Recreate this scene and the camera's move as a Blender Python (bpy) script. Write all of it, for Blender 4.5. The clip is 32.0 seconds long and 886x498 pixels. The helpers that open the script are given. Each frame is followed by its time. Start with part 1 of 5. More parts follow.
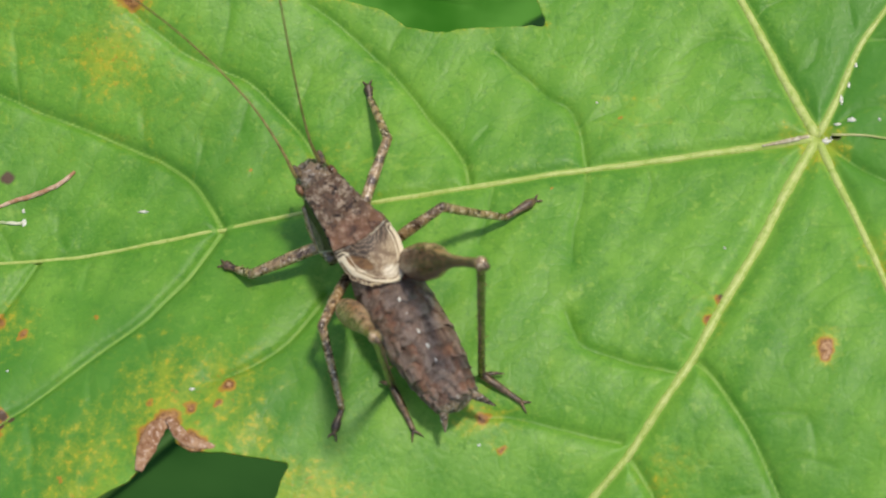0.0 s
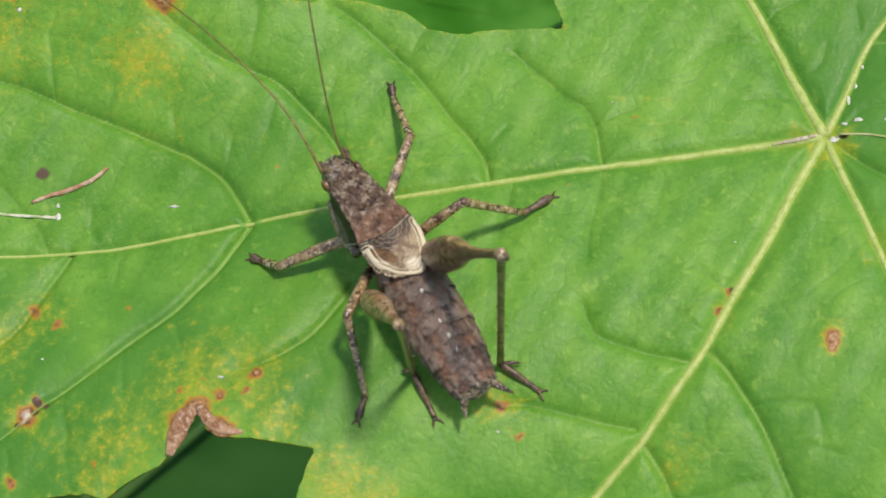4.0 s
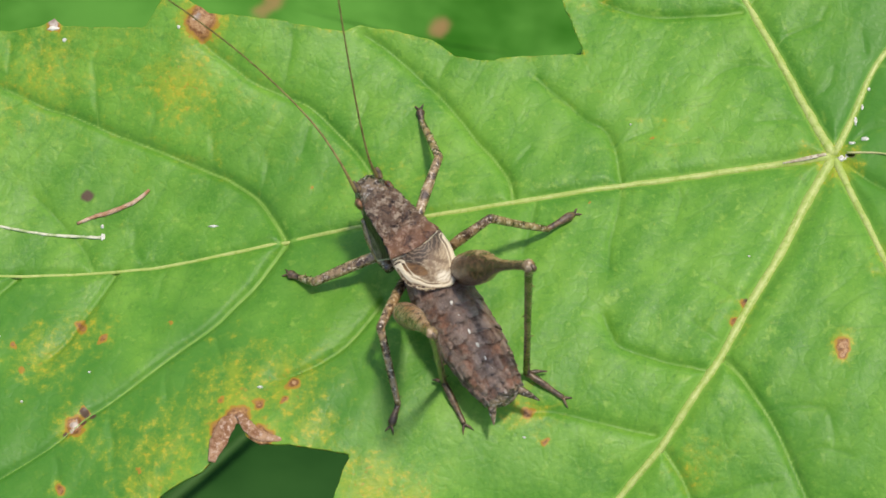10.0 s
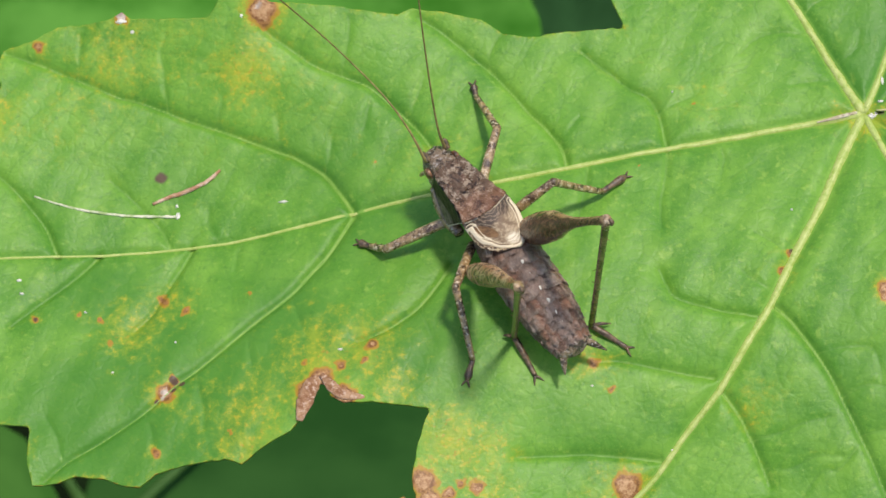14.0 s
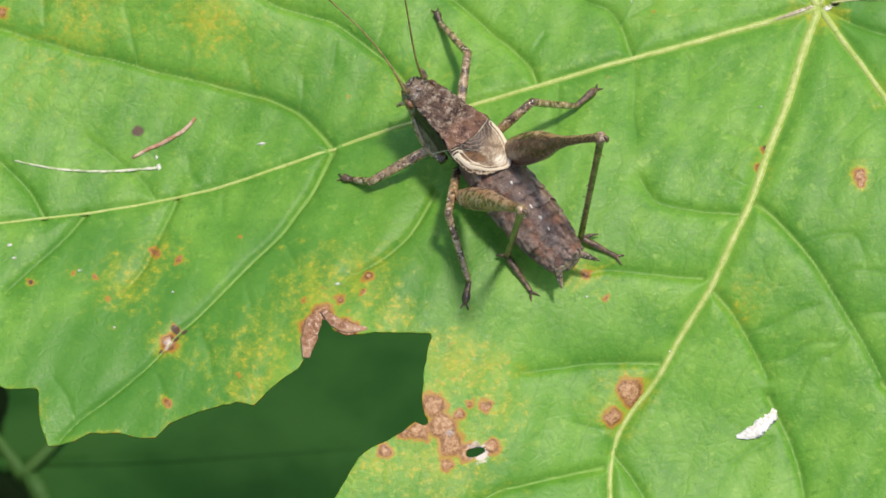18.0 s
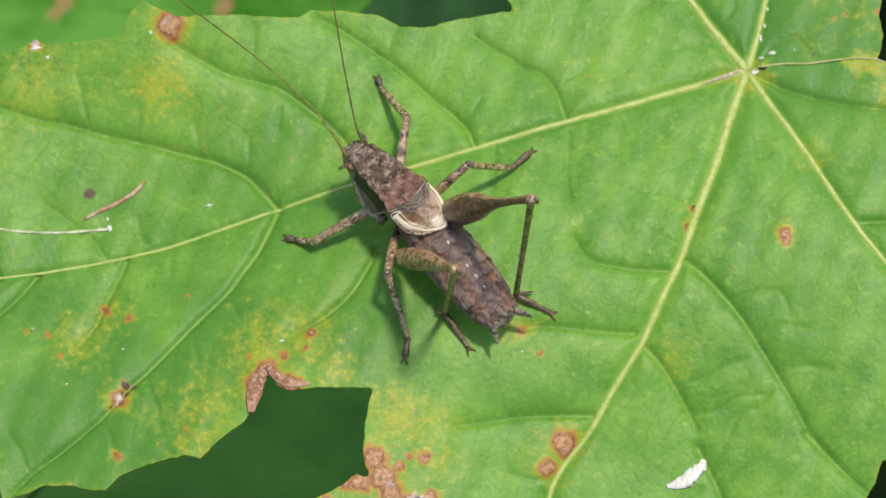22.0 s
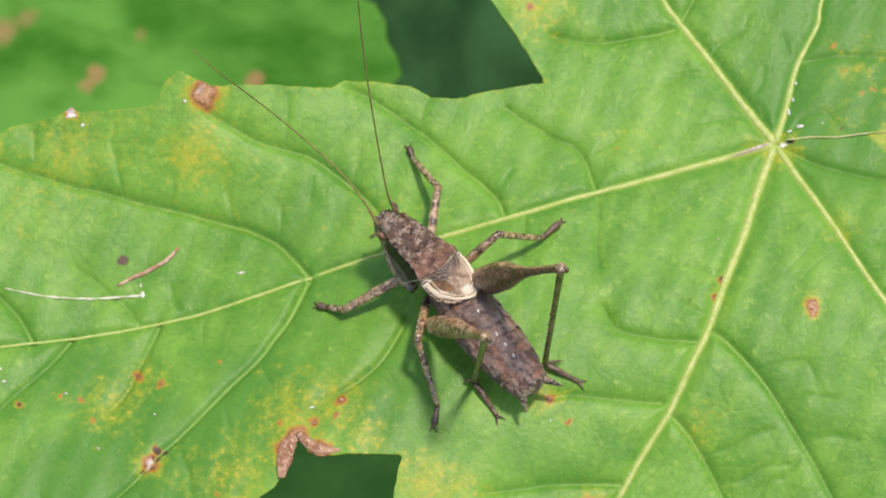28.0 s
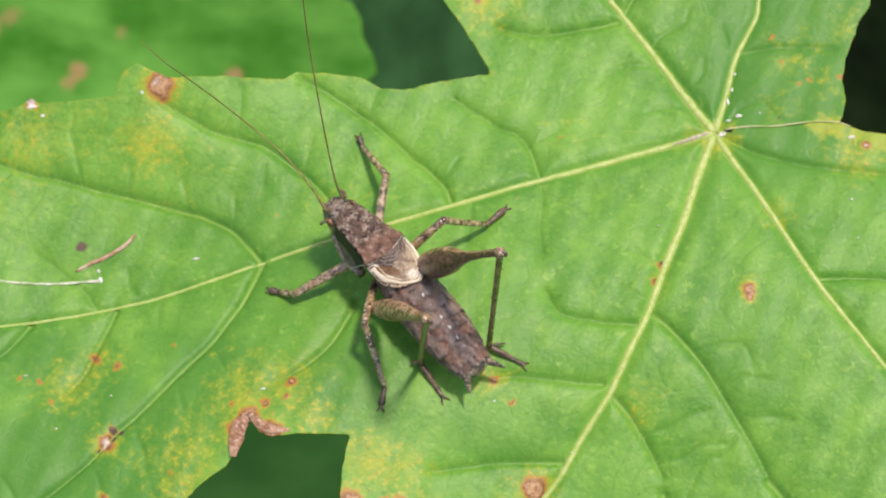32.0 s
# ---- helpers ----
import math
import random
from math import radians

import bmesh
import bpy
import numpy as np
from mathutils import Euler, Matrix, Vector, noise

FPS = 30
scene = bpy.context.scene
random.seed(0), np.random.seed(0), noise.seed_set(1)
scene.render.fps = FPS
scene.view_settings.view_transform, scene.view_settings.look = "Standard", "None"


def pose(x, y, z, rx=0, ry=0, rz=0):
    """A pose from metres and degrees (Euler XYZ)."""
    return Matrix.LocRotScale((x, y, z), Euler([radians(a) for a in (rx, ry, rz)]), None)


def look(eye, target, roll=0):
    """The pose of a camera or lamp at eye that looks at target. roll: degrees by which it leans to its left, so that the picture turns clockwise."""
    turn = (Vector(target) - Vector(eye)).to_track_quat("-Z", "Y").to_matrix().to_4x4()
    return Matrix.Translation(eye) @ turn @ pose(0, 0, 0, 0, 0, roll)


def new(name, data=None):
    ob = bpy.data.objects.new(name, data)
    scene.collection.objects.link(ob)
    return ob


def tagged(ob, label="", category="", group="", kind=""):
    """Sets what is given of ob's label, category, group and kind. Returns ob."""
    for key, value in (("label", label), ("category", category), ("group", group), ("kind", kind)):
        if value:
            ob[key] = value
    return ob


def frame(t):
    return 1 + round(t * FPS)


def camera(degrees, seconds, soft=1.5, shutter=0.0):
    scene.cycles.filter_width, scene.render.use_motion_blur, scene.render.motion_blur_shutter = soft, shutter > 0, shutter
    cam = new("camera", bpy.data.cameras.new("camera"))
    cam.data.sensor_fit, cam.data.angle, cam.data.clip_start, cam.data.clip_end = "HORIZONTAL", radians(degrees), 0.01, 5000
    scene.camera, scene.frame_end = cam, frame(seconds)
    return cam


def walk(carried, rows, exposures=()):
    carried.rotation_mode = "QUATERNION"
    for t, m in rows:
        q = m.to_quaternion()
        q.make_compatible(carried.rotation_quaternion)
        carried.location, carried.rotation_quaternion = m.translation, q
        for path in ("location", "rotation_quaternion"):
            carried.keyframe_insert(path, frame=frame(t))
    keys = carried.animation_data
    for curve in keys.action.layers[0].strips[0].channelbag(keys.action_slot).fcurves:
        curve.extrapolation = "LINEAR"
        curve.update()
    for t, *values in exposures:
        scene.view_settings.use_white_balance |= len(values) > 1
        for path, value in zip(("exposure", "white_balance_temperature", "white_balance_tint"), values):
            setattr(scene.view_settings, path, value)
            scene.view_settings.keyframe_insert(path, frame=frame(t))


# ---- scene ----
cam = camera(14.00, 32.0)
PATH = [
    (0, (0.024769, -0.071862, 0.215014), (-0.000056, 0.000037, 0.000019), -20.08),
    (0.5, (0.025303, -0.072537, 0.217291), (0.000354, 0.001206, -0.000016), -19.70),
    (1, (0.024993, -0.072457, 0.219096), (0.001003, 0.003141, 0.000010), -18.72),
    (1.5, (0.023482, -0.073879, 0.219924), (-0.000931, 0.001594, 0.000010), -18.91),
    (2, (0.023360, -0.074864, 0.220520), (-0.001672, 0.000630, 0.000018), -19.21),
    (2.5, (0.023464, -0.074889, 0.221304), (-0.001991, 0.000501, 0.000018), -19.42),
    (3, (0.023986, -0.075197, 0.221898), (-0.001418, 0.000576, 0.000007), -19.31),
    (3.5, (0.024655, -0.075634, 0.222495), (-0.001603, -0.000003, -0.000003), -19.98),
    (5.5, (0.024944, -0.077349, 0.221240), (-0.000844, -0.000438, -0.000018), -19.25),
    (6, (0.026168, -0.077565, 0.222508), (0.000369, 0.000051, 0.000006), -18.98),
    (6.5, (0.025936, -0.077770, 0.224297), (0.000565, 0.001045, -0.000001), -18.59),
    (7, (0.026552, -0.079367, 0.225244), (0.000547, 0.000456, 0.000016), -18.81),
    (7.5, (0.026638, -0.079525, 0.227898), (0.000226, 0.000308, -0.000011), -19.22),
    (8, (0.026406, -0.081606, 0.229202), (-0.000350, -0.001132, -0.000010), -19.31),
    (8.5, (0.024706, -0.081482, 0.230238), (-0.002470, -0.000265, 0.000007), -19.69),
    (9, (0.023807, -0.081113, 0.230017), (-0.003395, 0.000497, -0.000008), -19.54),
    (9.5, (0.023747, -0.080829, 0.230134), (-0.003973, 0.001185, -0.000014), -19.84),
    (10, (0.023709, -0.082535, 0.232758), (-0.003313, 0.000876, -0.000013), -19.19),
    (10.5, (0.024488, -0.082581, 0.235450), (-0.002968, 0.001881, 0.000008), -19.19),
    (11, (0.023971, -0.083880, 0.237617), (-0.003973, 0.002432, 0.000014), -19.17),
    (11.5, (0.022488, -0.084677, 0.239588), (-0.006273, 0.001892, 0.000009), -19.87),
    (12, (0.020516, -0.085929, 0.241294), (-0.006263, 0.000641, -0.000013), -19.00),
    (12.5, (0.015568, -0.086716, 0.242832), (-0.010021, 0.000731, 0.000002), -18.27),
    (13, (0.013174, -0.090248, 0.243574), (-0.007843, 0.000375, -0.000019), -15.92),
    (13.5, (0.008942, -0.090448, 0.244808), (-0.008174, -0.001604, -0.000019), -14.22),
    (14, (0.006122, -0.092106, 0.248220), (-0.007952, -0.001480, -0.000009), -12.80),
    (14.5, (0.004747, -0.093706, 0.250646), (-0.007203, -0.002854, -0.000006), -11.79),
    (15, (0.001928, -0.093766, 0.250587), (-0.009871, -0.004897, 0.000000), -12.71),
    (15.5, (-0.000659, -0.093798, 0.251229), (-0.008587, -0.005975, -0.000000), -11.32),
    (17.5, (-0.011543, -0.087445, 0.254699), (-0.008918, -0.005384, -0.000013), -7.77),
    (18, (-0.011092, -0.088077, 0.255649), (-0.007632, -0.007345, 0.000012), -7.39),
    (18.5, (-0.010307, -0.089003, 0.257804), (-0.007630, -0.006635, -0.000004), -8.11),
    (19, (-0.009428, -0.088801, 0.260652), (-0.006621, -0.004768, -0.000001), -8.01),
    (19.5, (-0.009860, -0.089588, 0.261377), (-0.007780, -0.004580, 0.000007), -8.72),
    (20, (-0.007779, -0.089488, 0.262486), (-0.005794, -0.003508, 0.000011), -8.75),
    (20.5, (-0.008540, -0.089762, 0.262836), (-0.006081, -0.002977, 0.000021), -8.28),
    (21, (-0.007694, -0.089693, 0.263789), (-0.005313, -0.002562, 0.000011), -8.45),
    (21.5, (-0.007080, -0.089778, 0.263027), (-0.003201, -0.002756, 0.000003), -7.53),
    (22, (-0.006825, -0.090858, 0.265063), (-0.002335, -0.003587, 0.000012), -7.18),
    (22.5, (-0.006362, -0.091013, 0.265973), (-0.001955, -0.003260, 0.000009), -7.24),
    (23, (-0.005120, -0.090682, 0.268392), (-0.001330, -0.001277, 0.000009), -7.72),
    (23.5, (-0.006446, -0.091803, 0.268378), (-0.002275, -0.001779, 0.000002), -7.57),
    (24, (-0.005390, -0.091359, 0.268597), (-0.003056, -0.001421, 0.000020), -8.56),
    (24.5, (-0.005254, -0.091003, 0.269604), (-0.000454, -0.000810, 0.000004), -6.85),
    (26.5, (-0.006844, -0.093181, 0.267502), (-0.002071, 0.001240, 0.000006), -6.81),
    (27, (-0.006955, -0.093437, 0.267610), (-0.002987, 0.001252, -0.000013), -7.24),
    (27.5, (-0.005945, -0.092910, 0.267656), (-0.002786, 0.001866, -0.000013), -7.74),
    (28, (-0.007519, -0.092450, 0.267190), (-0.003711, 0.002439, 0.000008), -7.33),
    (28.5, (-0.006551, -0.093424, 0.267062), (-0.002040, 0.002348, -0.000015), -7.11),
    (29, (-0.004655, -0.092922, 0.268412), (-0.000636, 0.002069, -0.000008), -7.31),
    (29.5, (-0.002726, -0.094219, 0.269915), (0.002526, 0.001459, -0.000013), -6.49),
    (30, (-0.002886, -0.095425, 0.271289), (0.001851, 0.002285, -0.000004), -6.95),
    (30.5, (-0.003524, -0.096148, 0.272342), (-0.000059, 0.000692, -0.000011), -7.72),
    (31, (-0.003322, -0.097250, 0.271968), (-0.000286, 0.000475, -0.000018), -7.82),
    (31.5, (-0.002647, -0.096908, 0.273911), (-0.000133, 0.000960, 0.000003), -8.23),
    (32, (-0.001999, -0.097725, 0.274488), (0.000229, 0.000538, -0.000011), -8.33),
]
walk(cam, [(t, look(eye, target, roll)) for t, eye, target, roll in PATH], [(0.0, 0.06, 6850, 10), (9.0, 0.15, 6800, 11), (15.0, 0.25, 6700, 13), (19.0, 0.27, 6700, 15), (22.0, 0.19, 6700, 15), (28.0, 0.34, 6750, 20), (30.0, 0.41, 6720, 20), (32.0, 0.37, 6700, 20)])

cam.data.dof.use_dof = True
cam.data.dof.focus_distance = 0.255
cam.data.dof.aperture_fstop = 125.0

# ---- world, sun ----
world = bpy.data.worlds.new("sky")
scene.world = world
world.use_nodes = True
sky = world.node_tree.nodes.new("ShaderNodeTexSky")
sky.sky_type = "NISHITA"
sky.sun_disc = False
sky.sun_elevation = radians(72)
sky.sun_rotation = radians(59)
world.node_tree.nodes["Background"].inputs[1].default_value = 0.175
world.node_tree.links.new(sky.outputs[0], world.node_tree.nodes["Background"].inputs[0])
sun = new("sun", bpy.data.lights.new("sun", "SUN"))
sun.data.energy = 2.65
sun.data.angle = radians(6.0)
sun.data.color = (1.0, 0.95, 0.86)
sun.matrix_world = look((0.030, 0.015, 0.1), (0, 0, 0))


# ---- materials ----
class Nodes:
    """A small writer of node materials; all texture coordinates are in millimetres."""

    def __init__(self, name, rough=0.5, spec=0.4):
        self.mat = bpy.data.materials.new(name)
        self.mat.use_nodes = True
        self.tree = self.mat.node_tree
        self.bsdf = self.tree.nodes["Principled BSDF"]
        self.bsdf.inputs["Roughness"].default_value = rough
        self.bsdf.inputs["Specular IOR Level"].default_value = spec
        coord = self.tree.nodes.new("ShaderNodeTexCoord")
        scale = self.tree.nodes.new("ShaderNodeVectorMath")
        scale.operation = "SCALE"
        scale.inputs["Scale"].default_value = 1000.0
        self.tree.links.new(coord.outputs["Object"], scale.inputs[0])
        self.mm = scale.outputs[0]

    def put(self, socket, value):
        if isinstance(value, bpy.types.NodeSocket):
            self.tree.links.new(value, socket)
        elif isinstance(value, tuple) and len(value) == 3 and socket.type == "RGBA":
            socket.default_value = (*value, 1)
        else:
            socket.default_value = value

    def stretched(self, v):
        n = self.tree.nodes.new("ShaderNodeVectorMath")
        n.operation = "MULTIPLY"
        self.put(n.inputs[0], self.mm)
        n.inputs[1].default_value = v
        return n.outputs[0]

    def noise(self, scale, detail=3.0, rough=0.6, vector=None, distortion=0.0):
        n = self.tree.nodes.new("ShaderNodeTexNoise")
        self.put(n.inputs["Vector"], vector or self.mm)
        n.inputs["Scale"].default_value = scale
        n.inputs["Detail"].default_value = detail
        n.inputs["Roughness"].default_value = rough
        n.inputs["Distortion"].default_value = distortion
        return n.outputs["Fac"]

    def cells(self, scale, vector=None, feature="DISTANCE_TO_EDGE"):
        n = self.tree.nodes.new("ShaderNodeTexVoronoi")
        n.feature = feature
        self.put(n.inputs["Vector"], vector or self.mm)
        n.inputs["Scale"].default_value = scale
        return n.outputs["Distance"]

    def wobble(self, scale, amount):
        n = self.tree.nodes.new("ShaderNodeTexNoise")
        self.put(n.inputs["Vector"], self.mm)
        n.inputs["Scale"].default_value = scale
        m = self.tree.nodes.new("ShaderNodeVectorMath")
        m.operation = "MULTIPLY_ADD"
        self.put(m.inputs[0], n.outputs["Color"])
        m.inputs[1].default_value = (amount, amount, amount)
        self.put(m.inputs[2], self.mm)
        return m.outputs[0]

    def attr(self, name):
        n = self.tree.nodes.new("ShaderNodeAttribute")
        n.attribute_name = name
        return n.outputs["Fac"]

    def math(self, op, a, b=0.0, c=0.0, clamp=False):
        n = self.tree.nodes.new("ShaderNodeMath")
        n.operation, n.use_clamp = op, clamp
        for socket, v in zip(n.inputs, (a, b, c)):
            self.put(socket, v)
        return n.outputs[0]

    def ramp(self, value, low, high, a=0.0, b=1.0):
        n = self.tree.nodes.new("ShaderNodeMapRange")
        n.interpolation_type = "SMOOTHSTEP"
        for socket, v in zip(n.inputs, (value, low, high, a, b)):
            self.put(socket, v)
        return n.outputs[0]

    def mix(self, fac, a, b):
        n = self.tree.nodes.new("ShaderNodeMix")
        n.data_type = "RGBA"
        self.put(n.inputs[0], fac)
        self.put(n.inputs[6], a)
        self.put(n.inputs[7], b)
        return n.outputs[2]

    def bump(self, height, mm, strength=1.0):
        n = self.tree.nodes.new("ShaderNodeBump")
        n.inputs["Strength"].default_value = strength
        n.inputs["Distance"].default_value = mm * 0.001
        self.put(n.inputs["Height"], height)
        self.put(self.bsdf.inputs["Normal"], n.outputs[0])

    def done(self, colour):
        self.put(self.bsdf.inputs["Base Color"], colour)
        return self.mat


def leaf_material():
    m = Nodes("leaf_green", 0.48, 0.33)
    wob = m.wobble(0.5, 1.1)
    big, mid, fine = m.noise(0.10, 3), m.noise(0.7, 4), m.noise(5.5, 3)
    small_net = m.cells(1.15, wob)
    green = m.mix(m.ramp(big, 0.3, 0.7), GREEN_A, GREEN_B)
    green = m.mix(m.ramp(m.noise(0.32, 5, 0.55), 0.36, 0.74, 0.0, 0.75), green, GREEN_C)
    green = m.mix(m.ramp(mid, 0.45, 0.75, 0.0, 0.5), green, GREEN_C)
    green = m.mix(m.ramp(fine, 0.4, 0.8, 0.0, 0.5), green, (0.15, 0.325, 0.038))
    # pale flecks between the finest veins
    green = m.mix(m.ramp(m.noise(2.4, 5, 0.7), 0.53, 0.72, 0.0, 0.34), green, (0.262, 0.440, 0.052))
    green = m.mix(m.ramp(m.noise(1.1, 3, 0.6), 0.58, 0.72, 0.0, 0.5), green, (0.26, 0.41, 0.055))
    green = m.mix(m.ramp(m.noise(1.6, 4, 0.65), 0.30, 0.44, 0.45, 0.0), green, (0.045, 0.160, 0.010))
    green = m.mix(m.ramp(small_net, 0.0, 0.09, 0.16, 0.0), green, (0.065, 0.195, 0.018))
    rung = m.attr("rung")
    green = m.mix(m.math("MULTIPLY", m.ramp(rung, 0.12, 0.55, 0.0, 0.26), m.ramp(mid, 0.25, 0.6, 0.35, 1.0)), green, (0.040, 0.145, 0.010))
    # darker green patches, with the upper right lobe's shade painted in
    green = m.mix(m.ramp(m.math("ADD", m.attr("deep"), m.math("MULTIPLY", m.math("SUBTRACT", mid, 0.5), 0.8)), 0.1, 0.9, 0.0, 0.7), green, (0.050, 0.185, 0.014))
    vein = m.attr("vein")
    green = m.mix(m.ramp(vein, 0.06, 0.32, 0.0, 0.60), green, (0.22, 0.385, 0.058))
    green = m.mix(m.ramp(vein, 0.55, 1.0, 0.0, 0.62), green, (0.33, 0.43, 0.100))
    # yellowing in specks, then rust and dead tissue
    speck = m.noise(1.15, 4, 0.72)
    yel = m.math("ADD", m.attr("yellow"), m.math("MULTIPLY", m.math("SUBTRACT", speck, 0.5), 2.3))
    colour = m.mix(m.ramp(yel, 0.20, 1.20, 0.0, 0.80), green, (0.295, 0.355, 0.020))
    colour = m.mix(m.math("MULTIPLY", m.ramp(yel, 0.5, 1.0), m.ramp(m.noise(2.3, 4, 0.65), 0.53, 0.65, 0.0, 0.62)), colour, (0.44, 0.350, 0.022))
    rust = m.math("MULTIPLY", m.ramp(m.noise(2.4, 3, 0.6, m.wobble(0.3, 2.0)), 0.60, 0.67), m.ramp(m.attr("yellow"), 0.45, 0.9, 0.0, 0.5))
    colour = m.mix(rust, colour, (0.42, 0.20, 0.02))
    dead = m.math("ADD", m.attr("brown"), m.math("MULTIPLY", m.math("SUBTRACT", m.noise(1.7, 5, 0.65), 0.5), 0.8))
    colour = m.mix(m.ramp(dead, 0.30, 0.46, 0.0, 0.85), colour, (0.375, 0.185, 0.016))
    tissue = m.mix(m.ramp(m.noise(3.0, 5, 0.75), 0.34, 0.64), (0.25, 0.105, 0.032), (0.50, 0.295, 0.135))
    tissue = m.mix(m.ramp(dead, 0.80, 1.02), m.mix(m.ramp(m.noise(3.4, 4, 0.7), 0.38, 0.62), (0.170, 0.068, 0.018), (0.345, 0.165, 0.045)), tissue)
    colour = m.mix(m.ramp(dead, 0.52, 0.70), colour, tissue)
    ash = m.math("ADD", m.attr("ashen"), m.math("MULTIPLY", m.math("SUBTRACT", m.noise(2.6, 4, 0.7), 0.5), 0.9))
    colour = m.mix(m.ramp(ash, 0.4, 0.62), colour, m.mix(m.ramp(mid, 0.4, 0.6), (0.30, 0.22, 0.16), (0.64, 0.54, 0.43)))
    colour = m.mix(m.ramp(m.math("ADD", m.attr("dark"), m.math("MULTIPLY", mid, 0.5)), 0.62, 0.95), colour, (0.095, 0.056, 0.030))
    h = m.math("MULTIPLY", m.ramp(small_net, 0.0, 0.25), 0.14)
    h = m.math("ADD", h, m.math("MULTIPLY", m.noise(1.1, 4, 0.55), 0.22))
    h = m.math("ADD", h, m.math("MULTIPLY", m.noise(4.2, 3, 0.6), 0.24))
    h = m.math("ADD", h, m.math("MULTIPLY", rung, -0.09))
    h = m.math("ADD", h, m.math("MULTIPLY", dead, 0.5))
    m.bump(h, 0.13, 0.6)
    m.put(m.bsdf.inputs["Roughness"], m.ramp(fine, 0.2, 0.8, 0.40, 0.60))
    return m.done(colour)


GREEN_A, GREEN_B, GREEN_C = (0.055, 0.195, 0.010), (0.106, 0.278, 0.018), (0.180, 0.362, 0.036)
LEAF = leaf_material()


def two_tone(name, a, b, scale, rough=0.55, spec=0.35, c=None, bump=0.05, low=0.35, high=0.65, stretch=None, detail=4.0):
    m = Nodes(name, rough, spec)
    vec = m.stretched(stretch) if stretch else None
    n = m.noise(scale, detail, 0.65, vec)
    colour = m.mix(m.ramp(n, low, high), a, b)
    if c:
        colour = m.mix(m.ramp(m.noise(scale * 2.3, 3, 0.6, vec), 0.52, 0.7), colour, c)
    m.bump(m.noise(scale * 2.0, 4, 0.65, vec), bump, 0.9)
    return m.done(colour)


VEIN = two_tone("leaf_vein", (0.35, 0.44, 0.090), (0.46, 0.51, 0.155), 1.2, 0.45, 0.35, (0.29, 0.39, 0.065), 0.03)
CREAM_EDGE = two_tone("dry_leaf_edge", (0.30, 0.36, 0.09), (0.52, 0.47, 0.22), 0.6, 0.55, 0.3, None, 0.03)
SMALL_VEIN = two_tone("small_leaf_vein", (0.140, 0.300, 0.032), (0.225, 0.375, 0.060), 1.0, 0.45, 0.35, None, 0.03)
DEAD = two_tone("withered_leaf", (0.22, 0.095, 0.040), (0.44, 0.265, 0.145), 1.6, 0.75, 0.25, (0.54, 0.38, 0.27), 0.10, 0.35, 0.65, None, 6.0)
SCAR = two_tone("grey_scar", (0.42, 0.35, 0.21), (0.62, 0.55, 0.39), 1.5, 0.7, 0.2, (0.28, 0.19, 0.10), 0.1)
CHALK_AND_GLINT = two_tone("white_crust_and_glint", (0.70, 0.65, 0.52), (0.90, 0.86, 0.74), 3.0, 0.8, 0.2, None, 0.15)
TWIG = two_tone("pink_fibre", (0.40, 0.20, 0.10), (0.70, 0.52, 0.36), 1.1, 0.7, 0.2, (0.40, 0.20, 0.10), 0.05)
THREAD = two_tone("pale_thread", (0.27, 0.37, 0.11), (0.66, 0.63, 0.44), 1.3, 0.6, 0.3, None, 0.04)

CUTICLE = two_tone("brown_cuticle", (0.055, 0.032, 0.016), (0.265, 0.175, 0.100), 1.8, 0.25, 0.9, (0.50, 0.43, 0.35), 0.40, 0.42, 0.57, None, 6.0)


def tergite_material():
    m = Nodes("abdomen_cuticle", 0.30, 0.85)
    grain = m.noise(2.2, 7, 0.75)
    grey = m.math("ADD", m.attr("tone"), m.math("MULTIPLY", m.math("SUBTRACT", m.noise(1.1, 3), 0.5), 0.8))
    plate = m.math("ADD", m.attr("plate"), m.math("MULTIPLY", m.math("SUBTRACT", m.noise(1.5, 5, 0.65), 0.5), 1.5))
    colour = m.mix(m.ramp(plate, 0.05, 0.60), (0.160, 0.088, 0.054), m.mix(m.ramp(grey, 0.45, 0.75), (0.370, 0.172, 0.092), (0.430, 0.310, 0.235)))
    colour = m.mix(m.ramp(m.noise(0.8, 3, 0.6), 0.50, 0.62, 0.0, 0.5), colour, (0.370, 0.160, 0.078))
    colour = m.mix(m.math("MULTIPLY", m.ramp(m.attr("hind"), 0.60, 0.95), m.ramp(m.noise(1.3, 3), 0.42, 0.60, 0.0, 0.85)), colour, (0.290, 0.205, 0.150))
    colour = m.mix(m.ramp(m.math("ADD", m.attr("keel"), m.math("MULTIPLY", grain, 0.6)), 0.70, 1.15, 0.0, 0.6), colour, (0.300, 0.235, 0.190))
    colour = m.mix(m.ramp(grain, 0.36, 0.47, 0.55, 0.0), colour, (0.055, 0.031, 0.019))
    colour = m.mix(m.ramp(grain, 0.52, 0.64, 0.0, 0.62), colour, (0.520, 0.370, 0.270))
    m.bump(m.math("ADD", grain, m.math("MULTIPLY", plate, 0.35)), 0.45, 1.0)
    m.put(m.bsdf.inputs["Roughness"], m.ramp(m.attr("keel"), 0.2, 0.8, 0.34, 0.24))
    return m.done(colour)


TERGITE = tergite_material()


